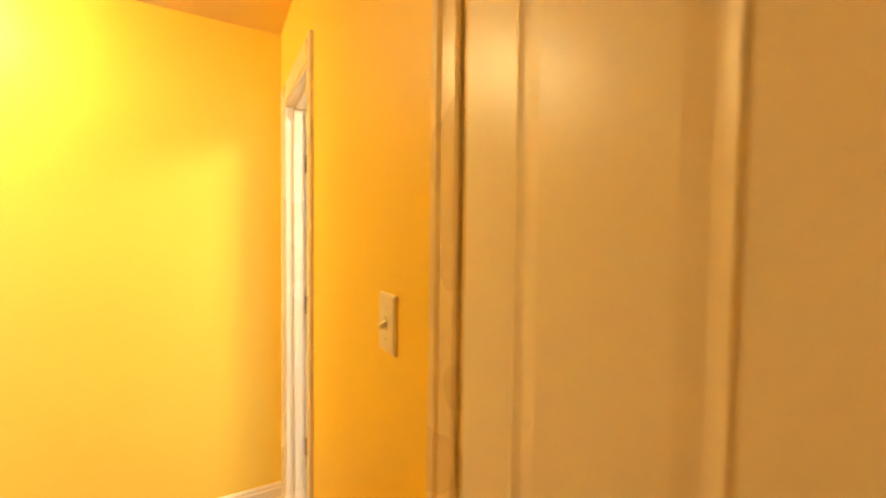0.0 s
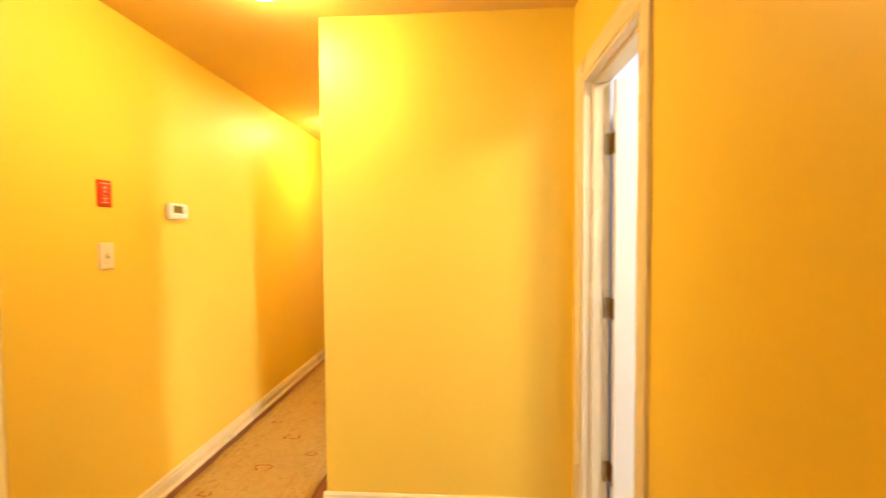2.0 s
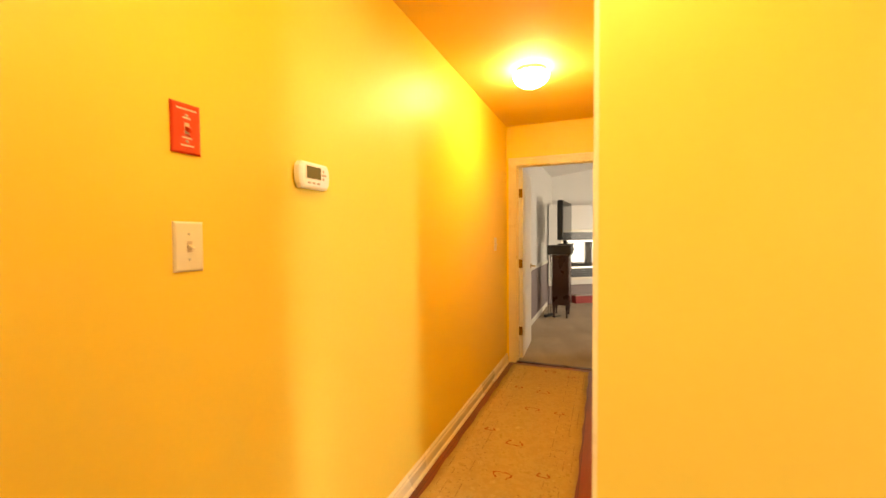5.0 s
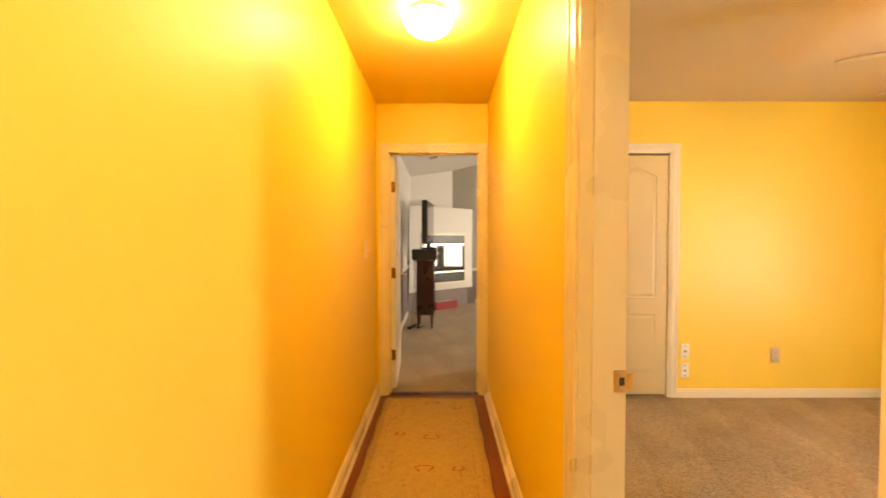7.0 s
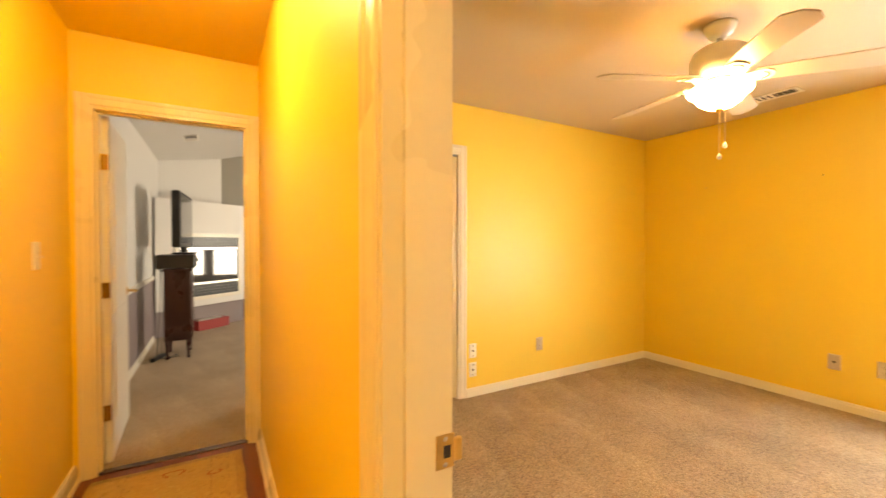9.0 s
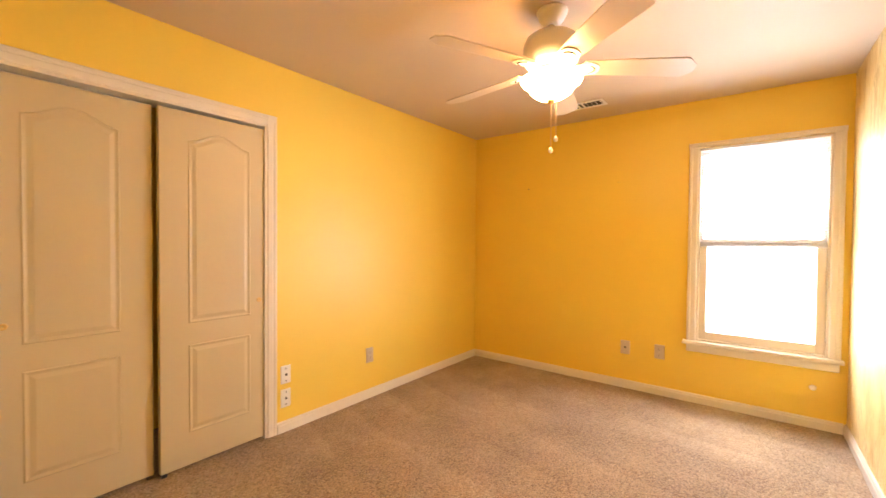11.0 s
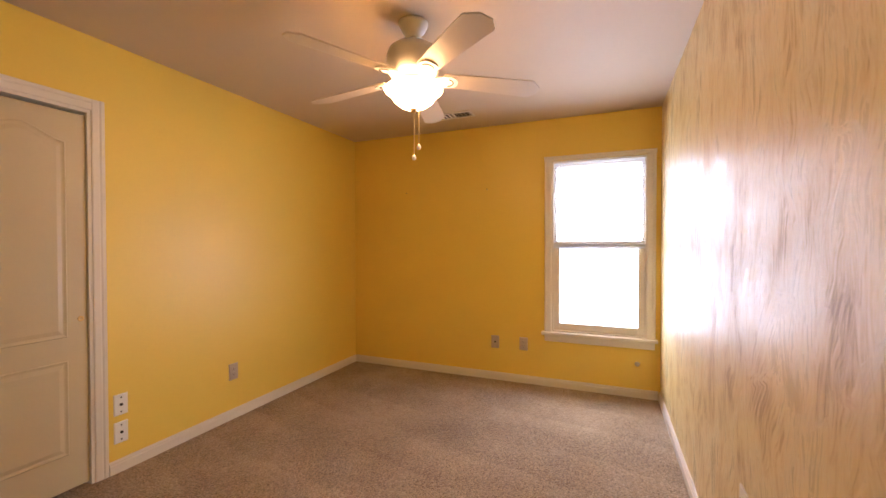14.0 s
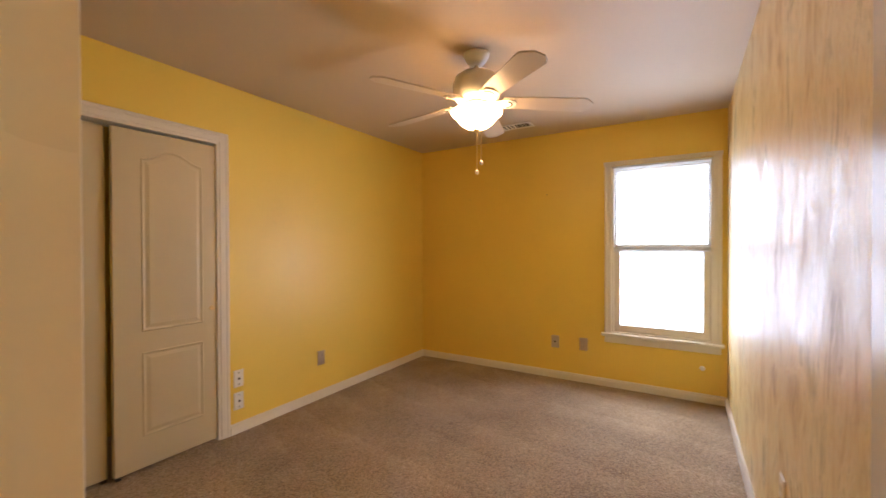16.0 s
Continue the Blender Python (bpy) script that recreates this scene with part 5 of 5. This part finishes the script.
def soft_box(dims, bevel, puff=0.0, seed=0):
    """A stuffed block with rounded, slightly uneven sides."""
    bm = box(*dims)
    bmesh.ops.subdivide_edges(bm, edges=bm.edges[:], cuts=7, use_grid_fill=True)
    x0, x1, y0, y1, z0, z1 = dims
    c = Vector(((x0 + x1) / 2, (y0 + y1) / 2, (z0 + z1) / 2))
    h = Vector(((x1 - x0) / 2, (y1 - y0) / 2, (z1 - z0) / 2))
    for v in bm.verts:
        d = v.co - c
        inner = Vector([max(-hh_ + bevel, min(hh_ - bevel, q)) for q, hh_ in zip(d, h)])
        off = d - inner
        if off.length > 1e-6:
            off = off.normalized() * bevel
        u = Vector([q / hh_ for q, hh_ in zip(d, h)])
        bulge = puff * (1 - min(1, abs(u.x)) ** 4 * 0.5) * (1 - min(1, abs(u.y)) ** 4 * 0.5)
        v.co = c + (inner + off) * (1 + bulge * 0.3) + Vector((0, 0, 1)) * bulge * 0.2 * u.z
        v.co += 0.026 * noise.noise_vector(v.co * 7 + Vector((seed, 0, 0)))
    return bm


sofa = base("leather_sofa", pose(-3.78, 1.40, 0.012, 0, 0, -90), "dark brown leather sofa seen from behind on the rug", "sofa")
SL = 2.52
bm = bmesh.new()
rows = []
for z, y0, x_out in ((0.05, 0.12, 0.07), (0.17, 0.05, 0.085), (0.34, -0.05, 0.11), (0.49, -0.14, 0.14), (0.61, -0.22, 0.17), (0.685, -0.27, 0.19), (0.70, -0.26, 0.16), (0.68, -0.22, 0.06)):
    row = []
    for k in range(41):
        f = k / 40
        y = y0 + (SL - y0 - (0.1 - y0) * 0.8) * f
        pleat = 0.020 * abs(math.sin(k * 1.35)) * (1 if k < 16 else 0.4) * min(1, z * 2)
        row.append(bm.verts.new((x_out - pleat - (0.05 * (1 - f * 6) if f < 1 / 6 else 0), y, z)))
    rows.append(row)
for lo, hi in zip(rows, rows[1:]):
    for k in range(40):
        bm.faces.new((lo[k], lo[k + 1], hi[k + 1], hi[k]))
bmesh.ops.solidify(bm, geom=bm.faces[:], thickness=0.09)
bmesh.ops.recalc_face_normals(bm, faces=bm.faces[:])
part("back_shell", bm, LEATHER, sofa, smooth=True)
part("seat_base", soft_box((-0.80, -0.06, 0.16, SL - 0.05, 0.07, 0.40), 0.05, seed=2), LEATHER, sofa, smooth=True)
part("armrest", soft_box((-0.86, -0.04, -0.04, 0.22, 0.05, 0.60), 0.09, seed=3), LEATHER, sofa, smooth=True)
part("armrest", soft_box((-0.86, -0.04, SL - 0.20, SL + 0.03, 0.05, 0.60), 0.09, seed=4), LEATHER, sofa, smooth=True)
for k, (a, b, top) in enumerate(((0.04, 0.36, 0.82), (0.33, 0.86, 0.775), (0.84, 1.14, 0.81), (1.12, 1.58, 0.785), (1.56, 2.18, 0.80))):
    part("head_cushion", soft_box((-0.26, 0.05, a, b, 0.50, top), 0.085, 0.3, seed=10 + k), LEATHER, sofa, smooth=True)
for k, (a, b) in enumerate(((0.22, 0.86), (0.86, 1.50), (1.50, 2.15))):
    part("seat_cushion", soft_box((-0.80, -0.20, a, b, 0.38, 0.52), 0.06, 0.2, seed=20 + k), LEATHER, sofa, smooth=True)
part("piping", tube([(0.192, -0.26 + (SL + 0.02) * k / 20, 0.688 + 0.004 * math.sin(k)) for k in range(21)], 0.006, 6), STITCH, sofa)
for x in (-0.75, -0.1):
    for y in (0.25, SL - 0.2):
        part("leg", moved(lathe([(0.020, 0.0), (0.028, 0.08)], 12), Matrix.Translation((x, y, 0.0))), CHERRY, sofa)

sun = base("sun_wall_ornament", pose(LRX + 0.002, 2.655, 2.885), "rusted metal sun ornament hung on the upper wall", "wall ornament")
part("disc", moved(lathe([(0.185, 0.0), (0.188, 0.012), (0.165, 0.026), (0.122, 0.030), (0.110, 0.050), (0.075, 0.078), (0.0, 0.092)], 40), pose(0, 0, 0, 0, 90, 0)), RUST, sun, smooth=True)
for k in range(20):
    long = 0.385 if k % 2 == 0 else 0.340
    bm = bmesh.new()
    rings = []
    for j in range(9):
        f = j / 8
        r = 0.12 + (long - 0.12) * f
        w = 0.030 * (1 - f) ** 0.8 + 0.002
        bend = 0.014 * math.sin(f * 6.0 + k) * (1 if k % 2 else 0.4)
        rings.append([bm.verts.new(p) for p in ((0.002, bend - w, r), (0.002, bend + w, r), (0.006 + 0.012 * (1 - f), bend, r))])
    for lo, hi in zip(rings, rings[1:]):
        for i in range(3):
            bm.faces.new((lo[i], lo[(i + 1) % 3], hi[(i + 1) % 3], hi[i]))
    bm.faces.new(rings[0][::-1])
    bm.faces.new(rings[-1])
    bmesh.ops.recalc_face_normals(bm, faces=bm.faces[:])
    part("ray", moved(bm, pose(0, 0, 0, 18 * k, 0, 0)), RUST, sun)

shelf = base("pass_through_counter", pose(LRX - 0.06, 3.24, 1.02), "dark polished counter ledge of the kitchen pass-through", "counter")
part("top", box(-0.20, 0.16, -0.56, 0.56, 0.0, 0.035, bevel=0.006), COUNTER, shelf)
part("edge", box(0.10, 0.14, -0.55, 0.55, -0.05, 0.0, bevel=0.004), CHERRY, shelf)
tap = base("kitchen_tap", pose(LRX - 0.55, 3.02, 0.92), "curved chrome kitchen tap behind the ledge", "tap")
part("stem", lathe([(0.030, 0), (0.026, 0.02), (0.014, 0.03), (0.014, 0.10)], 16), STEEL, tap, smooth=True)
part("spout", tube([(0, 0, 0.09), (0, 0.02, 0.20), (0, 0.09, 0.25), (0, 0.18, 0.24), (0, 0.24, 0.20)], 0.011, 8), STEEL, tap, smooth=True)
part("handle", tube([(0, -0.02, 0.10), (0.02, -0.09, 0.15)], 0.008, 8), STEEL, tap, smooth=True)
kcab = base("base_cabinet", pose(LRX - 0.205, 3.0, 0), "honey oak base cabinet under the sink counter", "cabinet")
part("body", box(-0.60, 0.0, -1.4, 1.4, 0.0, 0.88, bevel=0.004), HONEY, kcab)
part("countertop", box(-0.64, 0.0, -1.42, 1.42, 0.88, 0.92, bevel=0.006), COUNTER, kcab)
for k in range(3):
    upper = base("wall_cabinet", pose(LRX - 2.1, 2.9 + 0.62 * k, 1.36), "honey oak kitchen wall cabinet", "cabinet", "kitchen wall cabinets")
    part("body", box(0.0, 0.31, 0.0, 0.61, 0.0, 0.56, bevel=0.003), HONEY, upper)
    leaf = part("door", box(0.312, 0.332, 0.012, 0.598, 0.01, 0.55, bevel=0.004), HONEY, upper)
    part("panel", box(0.332, 0.337, 0.08, 0.53, 0.07, 0.49, bevel=0.003), HONEY, leaf)
    part("handle", tube([(0.34, 0.54, 0.06), (0.365, 0.54, 0.075), (0.365, 0.54, 0.135), (0.34, 0.54, 0.15)], 0.004, 6), STEEL, leaf)
# made-up fixture, out of view, that brightens the cabinets behind the pass-through
klamp = base("kitchen_fill_light", pose(LRX - 1.2, 2.9, 2.5), "unseen lit ceiling light added to brighten the kitchen", "ceiling light")
part("pan", lathe([(0.15, -0.02), (0.15, 0.0)], 28), FAN_WHITE, klamp)
part("diffuser", lathe([(0.0, -0.075), (0.08, -0.068), (0.13, -0.045), (0.145, -0.02)], 28), glowing("kitchen_fill_glow", (1.0, 0.80, 0.55), 320), klamp, smooth=True)

# ---- master bedroom seen through the end door ----
cab = base("media_cabinet", pose(-0.135, 6.33, 0.002), "dark cherry cabinet on turned legs", "cabinet")
part("body", box(0.0, 0.245, 0.0, 0.40, 0.20, 0.955, bevel=0.005), CHERRY, cab)
part("top", box(-0.015, 0.265, -0.015, 0.415, 0.955, 0.98, bevel=0.006), CHERRY, cab)
part("door", box(0.246, 0.258, 0.012, 0.388, 0.22, 0.94, bevel=0.004), CHERRY, cab)
for x in (0.025, 0.22):
    for y in (0.025, 0.375):
        part("leg", moved(lathe([(0.012, 0.0), (0.019, 0.012), (0.011, 0.03), (0.018, 0.10), (0.022, 0.16), (0.024, 0.205)], 14), Matrix.Translation((x, y, 0))), CHERRY, cab, smooth=True)
rec = base("av_receiver", pose(-0.20, 6.29, 0.982), "black audio receiver on the cabinet", "receiver")
part("case", box(0.0, 0.35, 0.0, 0.43, 0.012, 0.155, bevel=0.005), BLACK_PLASTIC, rec)
part("panel", box(0.35, 0.356, 0.004, 0.426, 0.016, 0.150, bevel=0.002), BLACK_PLASTIC, rec)
part("dial", moved(lathe([(0.025, 0), (0.024, 0.016), (0, 0.018)], 18), Matrix.Translation((0.356, 0.34, 0.09)) @ pose(0, 0, 0, 0, 90, 0)), STEEL, rec)
for x in (0.03, 0.32):
    for y in (0.03, 0.40):
        part("foot", moved(lathe([(0.018, 0), (0.018, 0.012)], 12), Matrix.Translation((x, y, 0))), DARK, rec)
tv = base("television", pose(0.03, 6.74, 1.139, 0, 0, -4.5), "black flat television on a stand facing across the room", "television")
part("stand", box(-0.10, 0.12, -0.16, 0.16, 0.0, 0.018, bevel=0.005), BLACK_PLASTIC, tv)
part("neck", box(-0.025, 0.025, -0.05, 0.05, 0.018, 0.09), BLACK_PLASTIC, tv)
part("housing", box(-0.055, 0.03, -0.44, 0.44, 0.08, 0.70, bevel=0.018, segments=3), BLACK_PLASTIC, tv)
part("screen", box(0.0305, 0.033, -0.405, 0.405, 0.125, 0.665, bevel=0.001), TV_GLASS, tv, "dark reflective screen")
for k, (dx, dz) in enumerate(((0.0, 0.0), (-0.02, 0.05))):
    cable = base("power_cable", pose(-0.17 + dx, 6.36, 0.0), "loose black cable hanging behind the cabinet", "cable", "cables at the cabinet")
    pts = [(0.02 * math.sin(3 * f + k), 0.03 + 0.02 * math.sin(5 * f), 1.12 - dz - 1.10 * f) for f in [j / 14 for j in range(15)]]
    part("cord", tube(pts + [(0.06, 0.05, 0.006), (0.16, 0.10 + 0.1 * k, 0.006)], 0.004, 6), CORD, cable)
strip = base("power_strip", pose(-0.20, 6.42, 0.002, 0, 0, 70), "black power strip on the carpet", "power strip")
part("case", box(-0.12, 0.12, -0.025, 0.025, 0.0, 0.04, bevel=0.006), BLACK_PLASTIC, strip)
book = base("red_box", pose(0.13, 7.80, 0.002, 0, 0, 38), "flat red box with papers on the carpet", "box")
part("tray", box(0.0, 0.50, 0.0, 0.34, 0.0, 0.135, bevel=0.004), RED_BOX, book)
part("papers", box(0.03, 0.40, 0.04, 0.28, 0.135, 0.155, bevel=0.003), PAPER, book)

# corner fireplace, set slantwise across the far corner
A, B = Vector((MASTER_L + 0.03, 7.47, 0)), Vector((0.82, 8.40, 0))
ang = math.degrees(math.atan2(B.y - A.y, B.x - A.x))
fp = base("corner_fireplace", pose(A.x, A.y, 0, 0, 0, ang), "white corner fireplace box with a black louvred insert", "fireplace")
FL = (B - A).length
wedge = bmesh.new()
foot = [(0, 0.0), (FL, 0.0), (FL, 0.34), (FL - 0.55, 0.62), (0.10, 0.10)]
low = [wedge.verts.new((x, y, 0.36)) for x, y in foot]
high = [wedge.verts.new((x, y, 1.86)) for x, y in foot]
for k in range(5):
    wedge.faces.new((low[k], low[(k + 1) % 5], high[(k + 1) % 5], high[k]))
wedge.faces.new(low[::-1])
wedge.faces.new(high)
bmesh.ops.recalc_face_normals(wedge, faces=wedge.faces[:])
part("surround", wedge, MASTER_WHITE, fp)
plinth = bmesh.new()
foot = [(0.06, 0.10), (FL - 0.04, 0.10), (FL - 0.04, 0.32), (FL - 0.55, 0.60), (0.14, 0.12)]
low = [plinth.verts.new((x, y, 0.002)) for x, y in foot]
high = [plinth.verts.new((x, y, 0.36)) for x, y in foot]
for k in range(5):
    plinth.faces.new((low[k], low[(k + 1) % 5], high[(k + 1) % 5], high[k]))
plinth.faces.new(low[::-1])
plinth.faces.new(high)
bmesh.ops.recalc_face_normals(plinth, faces=plinth.faces[:])
part("plinth", plinth, MASTER_MAUVE, fp)
I0, I1, Z0, Z1 = 0.30, FL - 0.22, 0.50, 1.35
bm = bmesh.new()
for d in ((I0 - 0.05, I1 + 0.05, Z0 - 0.05, Z0), (I0 - 0.05, I1 + 0.05, Z1, Z1 + 0.05), (I0 - 0.05, I0, Z0, Z1), (I1, I1 + 0.05, Z0, Z1)):
    add_box(bm, d[0], d[1], -0.022, 0.0, d[2], d[3], bevel=0.003)
part("surround_trim", bm, TRIM_WHITE, fp)
ins = part("insert", box(I0, I1, -0.010, -0.001, Z0, Z1, bevel=0.002), BLACK_PLASTIC, fp, "black metal insert")
for z in (Z1 - 0.035, Z1 - 0.075, Z1 - 0.115, Z0 + 0.035, Z0 + 0.075, Z0 + 0.115):
    part("louvre", moved(box(I0 + 0.01, I1 - 0.01, -0.022, -0.008, -0.009, 0.009, bevel=0.002), Matrix.Translation((0, 0, z))), BLACK_PLASTIC, ins)
for z in (Z1 - 0.165, Z0 + 0.185):
    part("bright_bar", box(I0 + 0.01, I1 - 0.01, -0.026, -0.009, z - 0.014, z + 0.014, bevel=0.003), STEEL, ins, "polished metal bar")
part("glass_door", box(I0 + 0.02, I1 - 0.02, -0.014, -0.0105, Z0 + 0.21, Z1 - 0.19), FIRE_GLASS, ins, "dark reflective fireplace glass")
for k, (y0, y1, z0, z1) in enumerate(MWIN):
    mw = base("window_%d" % (k + 2), pose(WINX + 0.05, (y0 + y1) / 2, z0), "white framed window letting daylight into the carpeted room", "window", kind="structure")
    h2, w2 = z1 - z0, (y1 - y0) / 2
    bm = bmesh.new()
    for d in ((-w2, -w2 + 0.05, 0, h2), (w2 - 0.05, w2, 0, h2), (-w2 + 0.05, w2 - 0.05, 0, 0.05), (-w2 + 0.05, w2 - 0.05, h2 - 0.05, h2), (-w2 + 0.05, w2 - 0.05, h2 / 2 - 0.02, h2 / 2 + 0.02)):
        add_box(bm, -0.01, 0.04, d[0], d[1], d[2], d[3], bevel=0.003)
    part("window_frame", bm, TRIM_WHITE, mw)
